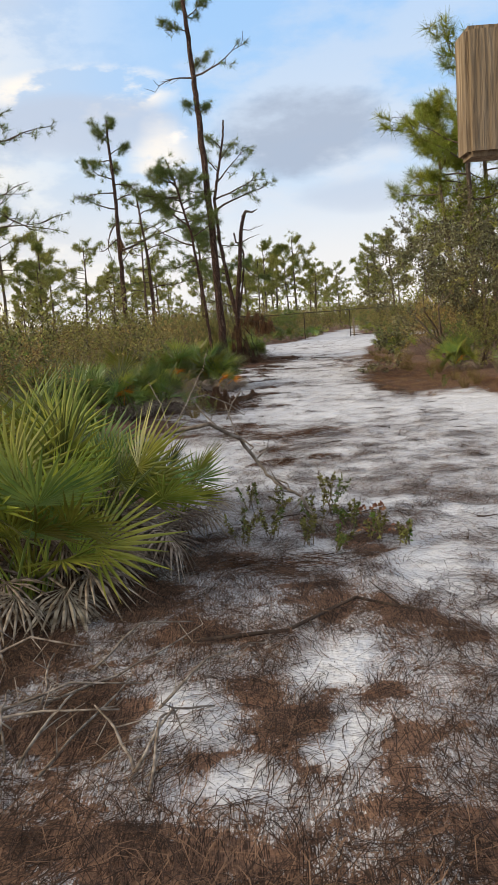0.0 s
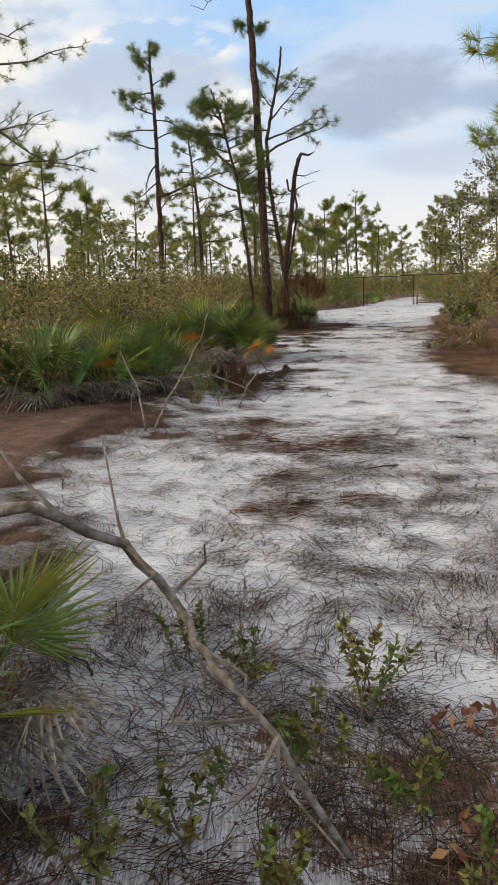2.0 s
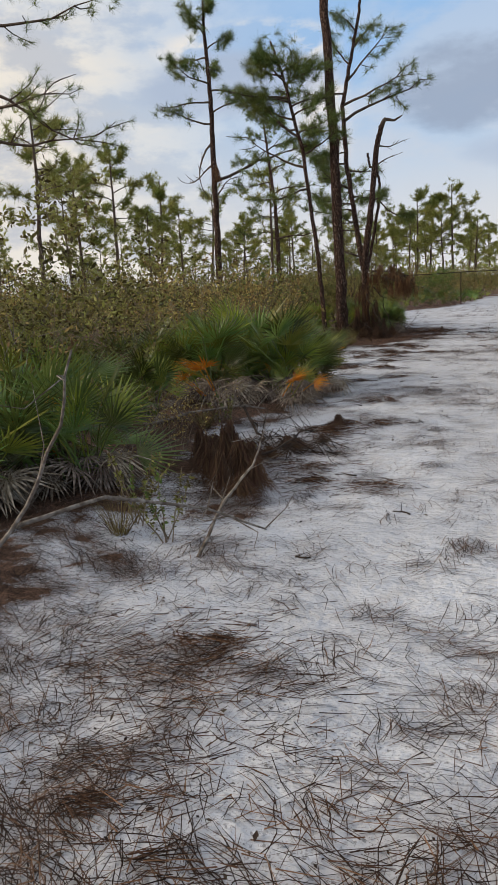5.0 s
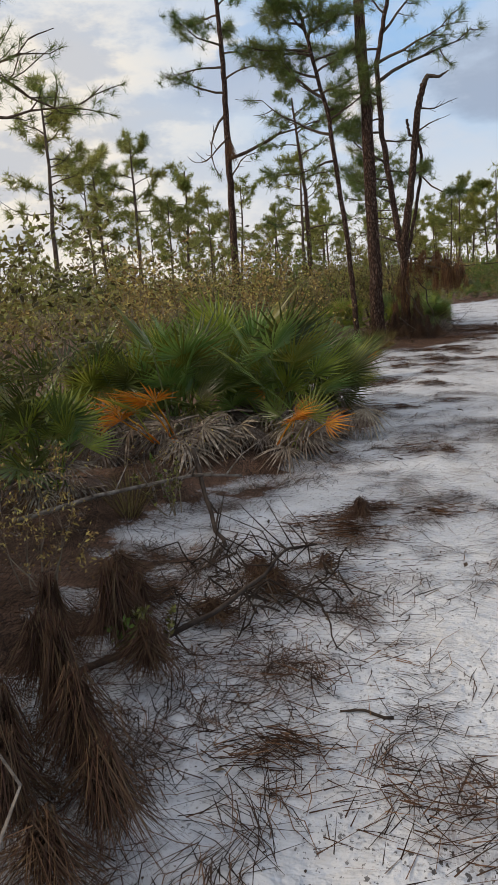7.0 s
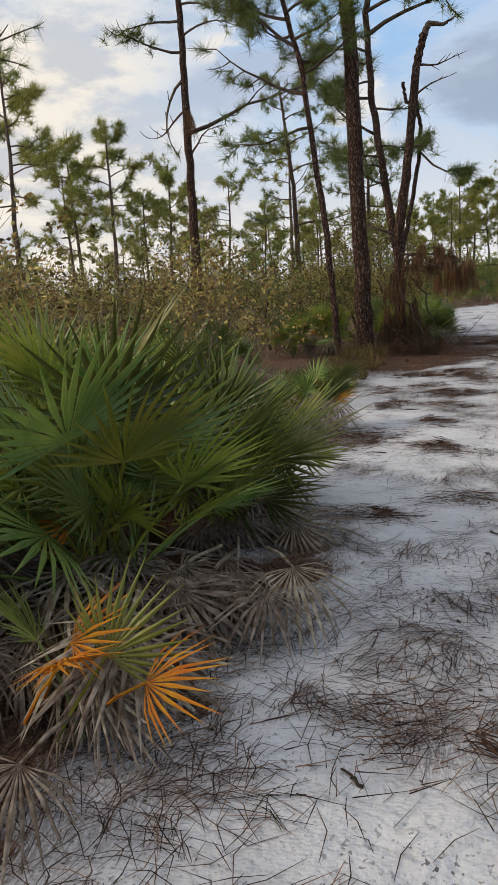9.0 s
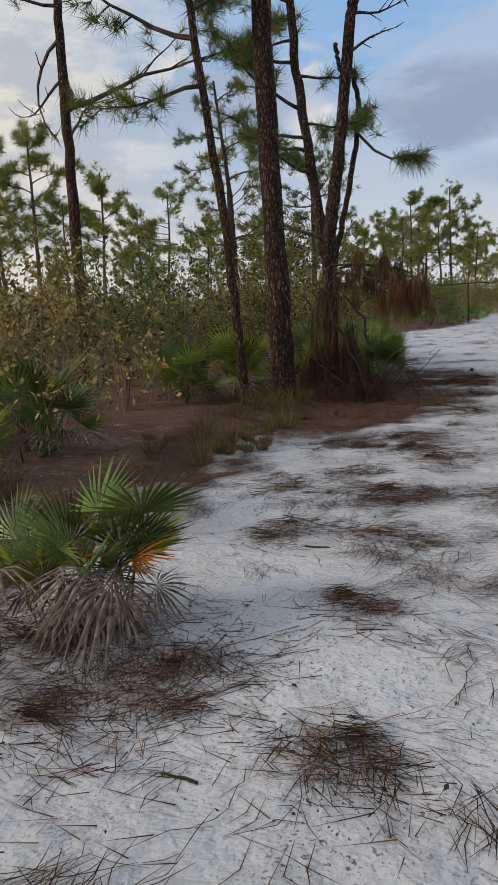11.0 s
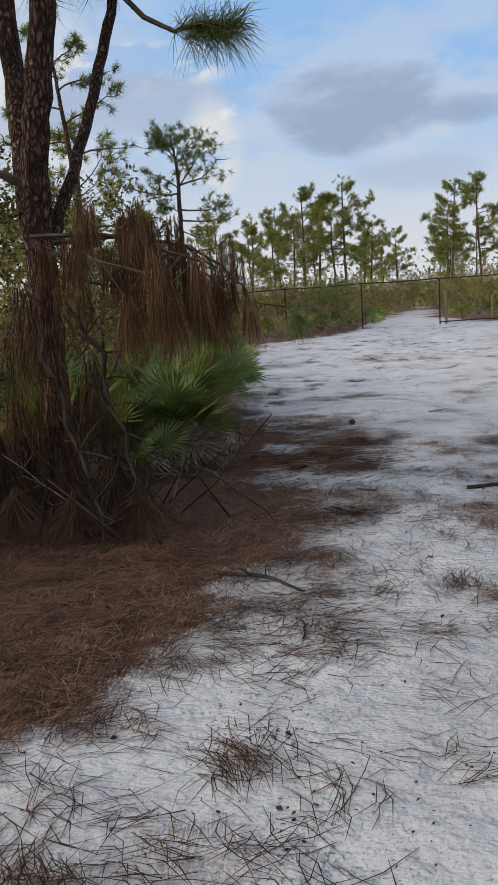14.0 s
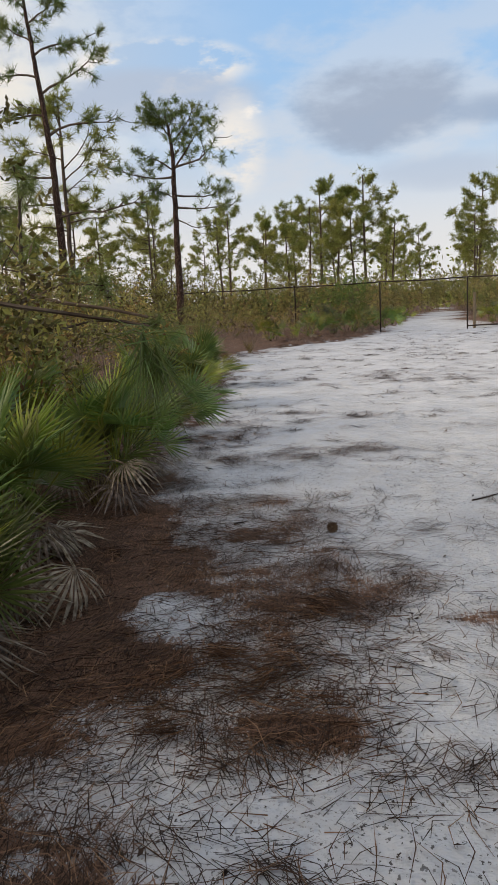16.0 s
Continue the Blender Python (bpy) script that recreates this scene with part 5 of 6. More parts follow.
# ---- pipe fence and gate opening ----
def fence_post(x, y, h, r=0.03):
    p = thing("fence_post", (x, y, gz(x, y) - 0.05), "dark rusty pipe fence post", "fence post", "fence posts")
    g = Geo()
    g.tube([(0, 0, 0), (0, 0, h - 0.02), (0, 0, h)], [r, r, r * 0.6], 10)
    part("post", g, M_RUSTY, p, smooth=True)
    c = Geo()
    c.tube([(0, 0, h * 0.96), (0, 0, h + 0.01)], [r * 1.35, r * 1.35], 10)
    part("collar", c, M_RUSTY, p, smooth=True)
    return p


POSTS = ((-7.1, 60.6), (-2.55, 60.0), (1.45, 59.3), (4.98, 58.3), (8.45, 57.9), (12.0, 57.2))
for x, y in POSTS:
    fence_post(x, y, 2.08)
for (x0, y0), (x1, y1) in zip(POSTS, POSTS[1:]):
    g = Geo()
    mid = ((x0 + x1) / 2, (y0 + y1) / 2, 1.92)
    g.tube([(x0, y0, 1.95), mid, (x1, y1, 1.95)], [0.026] * 3, 8)
    ob = new("fence_rail", g.mesh("fence_rail", M_RUSTY, True))
    tagged(ob, "long dark pipe rail across the fence top", "fence rail", "fence rails")
g = Geo()
g.tube([(8.45, 57.9, 0.0), (10.2, 57.5, 0.03), (12.0, 57.2, 0.0)], [0.03] * 3, 8)
tagged(new("ground_rail", g.mesh("ground_rail", M_RUSTY, True)), "dark pipe lying along the ground by the gatepost", "fence rail")
for x, y, h in ((8.75, 58.0, 1.5), (11.0, 58.6, 1.1)):
    g = Geo()
    bark_tube(g, [Vector((0, 0, h * k / 5)) for k in range(6)], [0.06] * 6, 9, random.Random(4))
    t = thing("wooden_post", (x, y, gz(x, y) - 0.05), "short weathered wooden post beside the gate", "post", "wooden posts")
    part("post", g, M_PLANK, t)


# ---- trail sign close to the start ----
def box_geo(g, lo, hi, bevel=0.004):
    bm = bmesh.new()
    bmesh.ops.create_cube(bm, size=1)
    for v in bm.verts:
        v.co = Vector([lo[i] + (v.co[i] + 0.5) * (hi[i] - lo[i]) for i in range(3)])
    bmesh.ops.bevel(bm, geom=bm.edges[:], offset=bevel, segments=2, affect="EDGES")
    base = len(g.v)
    bm.verts.ensure_lookup_table()
    g.v += [v.co.copy() for v in bm.verts]
    g.f += [tuple(base + v.index for v in f.verts) for f in bm.faces]
    bm.free()


sign = thing("trail_sign", (0.72, 1.03, gz(0.72, 1.03)), "weathered brown wooden trail sign on a square post", "sign")
g = Geo()
box_geo(g, (-0.045, 0.0, -0.2), (0.045, 0.09, 1.70))
part("post", g, M_PLANK, sign)
g = Geo()
box_geo(g, (-0.417, -0.052, 1.513), (0.36, -0.004, 1.668), 0.006)
part("board", g, M_PLANK, sign, "thick sawn board")


# ---- fallen wood ----
def stick(pts, radii, label, mat=None, twigs=0, seed=0, name="fallen_branch", twig_len=0.3):
    rng = random.Random(seed)
    base = Vector(pts[0])
    t = thing(name, base, label, "branch", "fallen branches")
    path = trunk_points([Vector(p) - base for p in pts], rng, 0.008, 3)
    n = len(path)
    g = Geo()
    g.tube(path, [radii[0] + (radii[1] - radii[0]) * i / (n - 1) for i in range(n)], 7)
    limb = part("limb", g, mat or M_DEADWOOD, t, smooth=True)
    for k in range(twigs):
        i = rng.randrange(n // 4, n)
        w = Geo()
        d = rand_dir(rng, 0.2)
        q = path[i]
        sub = [q, q + d * twig_len * 0.5 + rand_dir(rng) * 0.03, q + (d + rand_dir(rng) * 0.4) * twig_len * rng.uniform(0.7, 1.2)]
        low = gz(*(base + sub[2]).xy) - base.z + 0.01
        sub[2].z = max(sub[2].z, low)
        w.tube(sub, [radii[1] * 0.9, radii[1] * 0.6, radii[1] * 0.3], 4)
        part("twig", w, mat or M_DEADWOOD, limb)
    return t


stick([(-0.75, 4.7, 0.45), (-0.5, 4.65, 0.58), (-0.24, 4.63, 0.62), (-0.06, 4.72, 0.50), (0.04, 4.79, 0.34), (0.10, 4.72, 0.25), (0.18, 4.64, 0.19), (0.30, 4.5, 0.14), (0.45, 4.45, gz(0.45, 4.45) + 0.01)], (0.015, 0.008),
      "bare grey branch arching out of the palmettos", twigs=9, seed=31, twig_len=0.22)
stick([(-0.95, 9.5, gz(-0.95, 9.5) - 0.02), (-0.85, 9.7, 0.15), (-0.73, 10.0, 0.37), (-0.55, 9.95, 0.68), (-0.45, 9.9, 0.95)], (0.012, 0.004), "pale dead sapling leaning over the sand", twigs=5, seed=32, name="dead_sapling", twig_len=0.3)
stick([(-0.78, 9.95, 0.30), (-0.55, 10.3, 0.32), (-0.25, 10.8, 0.12), (-0.05, 11.2, gz(0, 11.2))], (0.010, 0.005), "pale crooked branch resting on the sapling", twigs=5, seed=33)
stick([(-1.0, 9.4, gz(-1, 9.4)), (-1.1, 9.6, 0.3), (-1.25, 9.7, 0.6)], (0.011, 0.005), "short pale dead stem", twigs=2, seed=34, name="dead_sapling")
stick([(-0.30, 10.75, gz(-0.3, 10.75)), (-0.2, 10.95, 0.12), (-0.08, 11.1, 0.26), (-0.05, 11.2, 0.36)], (0.009, 0.004), "thin forked pale twig in the sand", twigs=6, seed=35, twig_len=0.2)
stick([(-1.5, 13.6, 0.05), (-1.15, 13.8, 0.12), (-0.8, 14.3, 0.10), (-0.6, 14.6, 0.02)], (0.014, 0.007), "long pale branch along the palmetto skirt", twigs=6, seed=36)
stick([(-0.92, 14.7, 0.16), (-0.75, 14.3, 0.06), (-0.58, 13.95, gz(-0.58, 13.95) + 0.012), (-0.48, 13.75, gz(-0.48, 13.75) + 0.012), (-0.47, 13.45, gz(-0.47, 13.45) + 0.012)], (0.014, 0.008), "dark crooked branch lying on sand", M_DARKWOOD, 4, 37)
stick([(-0.62, 12.42, gz(-0.62, 12.42) + 0.04), (-0.41, 12.63, gz(-0.41, 12.63) + 0.06), (-0.26, 12.84, gz(-0.26, 12.84) + 0.09), (-0.14, 13.1, gz(-0.14, 13.1) + 0.12), (-0.1, 13.33, gz(-0.1, 13.33) + 0.14), (0.0, 13.52, gz(0.0, 13.52) + 0.1)], (0.013, 0.004),
      "thick dark fallen pine limb half buried in dead needles", M_DARKWOOD, 18, 42, twig_len=0.22)
stick([(-0.35, 3.0, gz(-0.35, 3.0) + 0.015), (0.1, 3.05, gz(0.1, 3.05) + 0.02), (0.45, 3.35, gz(0.45, 3.35) + 0.015), (0.72, 3.15, gz(0.72, 3.15) + 0.012)], (0.010, 0.006), "thin dark stick on the needle litter", M_DARKWOOD, 4, 38, twig_len=0.16)
stick([(2.55, 27.75, gz(2.55, 27.75) + 0.01), (2.85, 27.8, gz(2.85, 27.8) + 0.02), (3.2, 27.6, gz(3.2, 27.6) + 0.01)], (0.014, 0.008), "dark stick lying across the sand", M_DARKWOOD, 2, 39)
stick([(1.05, 26.35, gz(1.05, 26.35) + 0.01), (1.3, 26.25, gz(1.3, 26.25) + 0.02), (1.45, 26.1, gz(1.45, 26.1) + 0.01)], (0.011, 0.006), "short dark stick among needles", M_DARKWOOD, 3, 40, twig_len=0.15)
stick([(0.55, 28.9, gz(0.55, 28.9) + 0.01), (0.85, 28.5, gz(0.85, 28.5) + 0.03), (0.95, 28.1, gz(0.95, 28.1) + 0.01)], (0.014, 0.008), "grey stick in the needle litter", None, 2, 41)
for k in range(16):
    r2 = random.Random(50 + k)
    x, y = r2.uniform(-1.25, -0.35), r2.uniform(1.9, 2.9)
    a = r2.uniform(-0.6, 2.2)
    L = r2.uniform(0.25, 0.6)
    z = gz(x, y)
    stick([(x, y, z + 0.01), (x + L * 0.5 * math.cos(a), y + L * 0.5 * math.sin(a), z + r2.uniform(0.03, 0.14)), (x + L * math.cos(a), y + L * math.sin(a), z + r2.uniform(0.01, 0.1))], (0.006, 0.003), "thin pale dead twig in a tangle of brush", twigs=3, seed=60 + k, name="dead_twig", twig_len=0.2)
r2 = random.Random(76)
for k in range(34):
    x, y = r2.gauss(-0.14, 0.17), r2.gauss(13.2, 0.22)
    a, L = r2.uniform(0, 6.28), r2.uniform(0.12, 0.4)
    z = gz(x, y)
    stick([(x, y, z + 0.005), (x + L * 0.5 * math.cos(a), y + L * 0.5 * math.sin(a), z + r2.uniform(0.05, 0.13)), (x + L * math.cos(a + 0.4), y + L * math.sin(a + 0.4), z + r2.uniform(0.01, 0.06))], (0.004, 0.0025), "dark dead twig in a tangled heap", M_DARKWOOD, 3, 160 + k, "dead_twig", 0.14)
for k in range(30):
    x, y = r2.gauss(0.42, 0.2), r2.gauss(27.35, 0.25)
    a, L = r2.uniform(0, 6.28), r2.uniform(0.3, 0.75)
    z = gz(x, y)
    stick([(x, y, z + 0.005), (x + L * 0.4 * math.cos(a), y + L * 0.4 * math.sin(a), z + r2.uniform(0.15, 0.45)), (x + L * math.cos(a + 0.3), y + L * math.sin(a + 0.3), z + r2.uniform(0.05, 0.6))], (0.006, 0.003), "dead twig tangled under the broken bough", M_DARKWOOD if k % 9 else M_DEADWOOD, 4, 260 + k, "dead_twig", 0.25)
r2 = random.Random(77)
for k in range(60):
    y = r2.uniform(2.5, 33)
    x = r2.uniform(interp(LEFT, y) + 0.2, min(interp(RIGHT, y) - 0.6, 3.2))
    a, L = r2.uniform(0, 6.28), r2.uniform(0.06, 0.28)
    p = [(x + L * s * math.cos(a + 0.3 * s), y + L * s * math.sin(a + 0.3 * s), 0) for s in (-0.5, 0, 0.5)]
    stick([(u, v, gz(u, v) + 0.006) for u, v, _ in p], (0.005, 0.003), "small dark twig on the sand", M_DARKWOOD, r2.choice((0, 1)), 200 + k, "dead_twig", 0.07)


# ---- dead pine branches with brown needles ----
def hanging_tuft(geo, p, length, n, rng, w=0.0035, flare=0.22):
    for _ in range(n):
        a = rng.uniform(0, 6.28)
        k = flare * rng.random() ** 0.7
        d = Vector((math.cos(a) * k, math.sin(a) * k, -1)).normalized() * length * rng.uniform(0.65, 1.1)
        geo.needle(p + Vector((math.cos(a), math.sin(a), 0)) * 0.035 + Vector((0, 0, rng.uniform(-0.16, 0.04))), d, w, 0.0, rng)


def dead_bough():
    """Broken bough hung on the forked pine, with curtains of brown needles."""
    rng = random.Random(91)
    b = thing("dead_pine_bough", (0.0, 27.6, 1.75), "broken dead bough draped with long brown needles", "branch")
    o = Vector((0.0, 27.6, 1.75))
    mains = (((0.0, 27.6, 1.60), (0.35, 27.5, 1.58), (0.7, 27.4, 1.50), (0.95, 27.3, 1.37), (1.12, 27.2, 1.2)),
             ((0.05, 27.6, 1.56), (0.4, 27.65, 1.58), (0.75, 27.65, 1.52), (1.0, 27.6, 1.42), (1.2, 27.55, 1.24)),
             ((0.0, 27.6, 1.5), (0.3, 27.35, 1.46), (0.6, 27.15, 1.36), (0.85, 27.05, 1.25)),
             ((0.1, 27.5, 1.2), (0.35, 27.3, 0.9), (0.5, 27.15, 0.45), (0.62, 27.0, 0.1), (0.7, 26.95, gz(0.7, 26.95))),
             ((-0.05, 27.55, 1.0), (0.15, 27.25, 0.65), (0.3, 26.95, 0.25), (0.4, 26.8, gz(0.4, 26.8))))
    for k, pts in enumerate(mains):
        g = Geo()
        path = trunk_points([Vector(p) - o for p in pts], rng, 0.045, 3)
        g.tube(path, [0.016 - 0.011 * i / (len(path) - 1) for i in range(len(path))], 5)
        limb = part("limb", g, M_TWIG if k < 3 else M_DARKWOOD, b)
        for _ in range(15 if k < 3 else 16):
            q = rng.choice(path[2:])
            w = Geo()
            tip = q + (rand_dir(rng) * 0.2 + Vector((0.05, -0.02, -0.02 if k < 3 else 0.05)))
            if k < 3:
                t = Geo()
                hanging_tuft(t, tip, rng.uniform(0.22, 0.36), 170, rng, 0.0034, rng.uniform(0.2, 0.42))
                part("needle_spray", t, M_DEAD_NEEDLE, limb, "long hanging brown needles")
            w.tube([q, (q + tip) / 2 + rand_dir(rng) * 0.03, tip], [0.007, 0.005, 0.003], 4)
            part("twig", w, M_TWIG if k < 3 else M_DARKWOOD, limb)


dead_bough()


def trunk_brush():
    """Dead shoots caught against the foot of the forked pine, needles hanging down to the litter."""
    rng = random.Random(97)
    x0, y0 = 0.0, 27.55
    b = thing("dead_needle_brush", (x0, y0, gz(x0, y0)), "dark mass of dead brown needles against a pine trunk", "branch")
    for k in range(36):
        a = radians(rng.uniform(175, 375))
        z = rng.choice((rng.uniform(0.25, 0.9), rng.uniform(0.25, 0.9), rng.uniform(0.9, 1.5)))
        r = 0.10 + 0.20 * (1.75 - z) * rng.uniform(0.3, 1.0)
        p = Vector((-0.05 + math.cos(a) * r * 1.3, 0.22 + math.sin(a) * r, z))
        g = Geo()
        hanging_tuft(g, p, min(z + 0.1, rng.uniform(0.35, 0.6)), rng.randint(45, 120), rng, 0.0036, rng.uniform(0.15, 0.6))
        part("needle_spray", g, M_BROOM if k % 3 else M_DEAD_NEEDLE, b)


trunk_brush()


def hung_clump(x, y, z, n, length, seed):
    rng = random.Random(seed)
    g = Geo()
    hanging_tuft(g, Vector((0, 0, 0)), length, n, rng, 0.007, 0.55)
    t = new("needle_clump", g.mesh("needle_clump", M_DEAD_NEEDLE))
    t.location = (x, y, z)
    tagged(t, "dark clump of dead needles caught on a limb", "pine needles", "hung needle clumps")


for k, (x, y, z) in enumerate(((-4.40, 29.96, 4.95), (-4.36, 29.98, 4.8), (-0.76, 26.93, 5.4))):
    hung_clump(x, y, z, 130, 0.45, 960 + k)


def needle_heap(x, y, h, seed, n=420, label="fallen tuft of brown pine needles on sand", lay=0.0, az=0.0, L=0.26):
    """A fallen shoot whose needles splay from one end. lay: 0 upright like a broom, 1 flat on the ground."""
    rng = random.Random(seed)
    t = thing("fallen_pine_spray", (x, y, gz(x, y)), label, "pine branch", "fallen pine sprays")
    top = Vector((0, 0, h))
    g = Geo()
    for _ in range(n):
        a = az + (rng.uniform(-0.6, 0.6) if lay else rng.uniform(0, 6.28))
        k = rng.uniform(0.1, 0.7) * (1 - lay) * (0.75 + 0.35 * math.sin(2 * a + seed)) + lay * rng.uniform(0.9, 1.2)
        end = Vector((math.cos(a) * k * L, math.sin(a) * k * L, rng.uniform(0.0, 0.05)))
        start = top + rand_dir(rng) * 0.03 - Vector((0, 0, rng.uniform(0, h * 0.4)))
        g.needle(start, end - start, 0.003, 0.0, rng)
    part("needles", g, M_BROOM, t)


def needle_drift(x, y, az, seed, n=420, rx=0.26, ry=0.09, h=0.05):
    """A low heap of needles combed one way, dense in the middle and ragged at the rim."""
    rng = random.Random(seed)
    g = Geo()
    z0 = gz(x, y)
    ca, sa = math.cos(az), math.sin(az)
    for _ in range(n):
        u, v = rng.gauss(0, rx * 0.6), rng.gauss(0, ry)
        a = az + rng.gauss(0, 0.85)
        L = rng.uniform(0.08, 0.2)
        px, py = u * ca - v * sa, u * sa + v * ca
        z = h * math.exp(-(u / rx) ** 2 - (v / (ry * 1.4)) ** 2) * rng.random() + 0.004 + gz(x + px, y + py) - z0
        g.needle(Vector((px - math.cos(a) * L / 2, py - math.sin(a) * L / 2, z)), Vector((math.cos(a) * L, math.sin(a) * L, rng.uniform(-0.006, 0.006))), 0.0034, 0.0, rng)
    t = new("needle_drift", g.mesh("needle_drift", M_DRIFT))
    t.location = (x, y, z0)
    tagged(t, "low drift of brown pine needles on sand", "pine needles", "needle drifts", "stuff")


for k, (x, y, h) in enumerate(((-0.42, 11.95, 0.34), (-0.30, 11.8, 0.26), (-0.55, 12.1, 0.40), (-0.5, 11.75, 0.3), (-0.62, 12.6, 0.34), (-0.72, 12.3, 0.3), (-0.45, 12.45, 0.2), (-0.36, 11.65, 0.2), (-0.6, 11.9, 0.32), (-0.85, 12.6, 0.3), (-0.65, 12.85, 0.22), (-0.8, 13.05, 0.13), (-0.92, 13.3, 0.12), (-0.4, 12.95, 0.08), (-0.22, 13.2, 0.09), (-0.32, 13.35, 0.08))):
    needle_heap(x + 0.1, y, h, 900 + k, 520, L=0.34)
for k, (x, y, h) in enumerate(((0.12, 27.3, 0.55), (0.4, 27.25, 0.5), (-0.3, 27.35, 0.5), (0.25, 26.95, 0.3), (-0.1, 27.0, 0.3), (0.6, 27.0, 0.3))):
    needle_heap(x, y, h, 940 + k, 650, "dark heap of fallen pine needles under a pine", L=0.5)
needle_heap(0.14, 14.1, 0.13, 910, 500, L=0.3)
needle_heap(0.05, 13.45, 0.07, 911, 260, L=0.3)
r3 = random.Random(93)
for k, (x, y, rx, ry) in enumerate(DRIFTS_START + DRIFTS_MID + DRIFTS_END):
    needle_drift(x, y, r3.choice((0.2, 2.9, 0.5, 2.6, 0.0, 3.3)), 930 + k, round(170 + 2000 * rx * ry), max(rx, ry) * 1.15, min(rx, ry) * 0.95, 0.03 + 0.03 * r3.random())


def combed_spray(x, y, az, seed, n=90, L=0.24):
    """A shed shoot lying flat: needles fanned from one knotted end."""
    rng = random.Random(seed)
    g = Geo()
    z0 = gz(x, y)
    for _ in range(n):
        a = az + rng.gauss(0, 0.42)
        k = rng.uniform(0.6, 1.1) * L
        s0 = rng.uniform(0, 0.07)
        v = rng.gauss(0, 0.018)
        px, py = math.cos(az) * s0 - math.sin(az) * v, math.sin(az) * s0 + math.cos(az) * v
        ex, ey = px + math.cos(a) * k, py + math.sin(a) * k
        z = 0.012 + 0.05 * rng.random() ** 1.5
        g.needle(Vector((px, py, z + gz(x + px, y + py) - z0)), Vector((math.cos(a) * k, math.sin(a) * k, gz(x + ex, y + ey) - gz(x + px, y + py) - z * 0.75)), 0.0034, 0.0, rng)
    t = new("shed_needle_spray", g.mesh("shed_needle_spray", M_DRIFT))
    t.location = (x, y, z0)
    tagged(t, "shed spray of rusty pine needles lying on sand", "pine needles", "shed needle sprays")


r4 = random.Random(117)
for k, (x, y, rx, ry) in enumerate(DRIFTS_START + DRIFTS_MID + DRIFTS_END):
    for j in range(1 + k % 2 if k % 3 else 0):
        combed_spray(x + r4.gauss(0, rx * 0.5), y + r4.gauss(0, ry * 0.5), r4.choice((0.1, 3.0, 0.5, 2.7, 5.9, 3.6)) + r4.gauss(0, 0.25), 1300 + 3 * k + j, r4.randint(26, 60), r4.uniform(0.16, 0.24))


# ---- wiregrass, sprigs, cones ----
def grass_tuft(x, y, h, n, seed, mat=None, label="dry tan wiregrass tuft"):
    rng = random.Random(seed)
    g = Geo()
    for _ in range(n):
        a = rng.uniform(0, 6.28)
        k = rng.uniform(0.15, 0.9)
        d = Vector((math.cos(a) * k, math.sin(a) * k, 1)).normalized() * h * rng.uniform(0.6, 1.1)
        g.needle(Vector((math.cos(a) * 0.04 * rng.random(), math.sin(a) * 0.04 * rng.random(), -0.01)), d, 0.003, h * 0.3 * k, rng)
    t = new("grass_tuft", g.mesh("grass_tuft", mat or M_GRASS))
    t.location = (x, y, gz(x, y))
    return tagged(t, label, "grass", "grass tufts")


rng = random.Random(12)
for k in range(30):
    y = rng.uniform(23.5, 27.3)
    x = rng.uniform(interp(LEFT, y) - 1.1, interp(LEFT, y) + 0.05)
    grass_tuft(x, y, rng.uniform(0.08, 0.18), 150, 1000 + k)
for k in range(26):
    y = rng.uniform(12.5, 27)
    grass_tuft(interp(RIGHT, y) + rng.uniform(-0.5, 0.5), y, rng.uniform(0.2, 0.45), 110, 1040 + k)
for k in range(40):
    y = rng.uniform(10.5, 50)
    grass_tuft(interp(LEFT, y) - rng.uniform(0.1, 0.9), y, rng.uniform(0.25, 0.5), 110, 1080 + k)


def sprig(x, y, h, stems, seed, label="young leafy oak sprig rising from the sand"):
    rng = random.Random(seed)
    t = thing("oak_sprig", (x, y, gz(x, y)), label, "seedling", "leafy sprigs")
    for _ in range(stems):
        g, f = Geo(), Geo()
        d = Vector((rng.uniform(-0.6, 0.6), rng.uniform(-0.6, 0.6), 1)).normalized()
        pts = [Vector((rng.uniform(-0.04, 0.04), rng.uniform(-0.04, 0.04), -0.01))]
        for k in range(5):
            d = (d + rand_dir(rng) * 0.2).normalized()
            pts.append(pts[-1] + d * h / 5)
        g.tube(pts, [0.004, 0.0036, 0.003, 0.0026, 0.002, 0.0015], 4)
        part("stem", g, M_BRUSH, t)
        for k in range(44):
            q = pts[rng.randrange(1, 5)].lerp(pts[5], rng.random() * 0.5)
            f.leaf(q, rand_dir(rng, 0.5), rand_dir(rng, 0.8), rng.uniform(0.018, 0.033), rng.uniform(0.010, 0.017))
        part("leaves", f, M_LEAF if rng.random() < 0.7 else M_LEAF_GREEN, t)


for k, (x, y, h, n) in enumerate(((0.52, 4.95, 0.34, 6), (0.40, 4.75, 0.25, 5), (0.62, 4.6, 0.22, 6), (0.30, 4.3, 0.2, 5), (0.72, 4.35, 0.2, 5), (0.1, 4.5, 0.22, 5), (-0.1, 4.35, 0.25, 5), (0.45, 4.15, 0.18, 4), (0.85, 4.2, 0.16, 4), (0.2, 5.2, 0.2, 4), (0.0, 5.3, 0.22, 4),
                                  (-0.42, 12.6, 0.2, 7), (-0.9, 14.2, 0.4, 5), (-0.75, 11.2, 0.45, 6), (-0.5, 11.0, 0.4, 6), (3.4, 12.7, 0.3, 5), (3.7, 14.5, 0.35, 5))):
    sprig(x, y, h, n, 1200 + k)


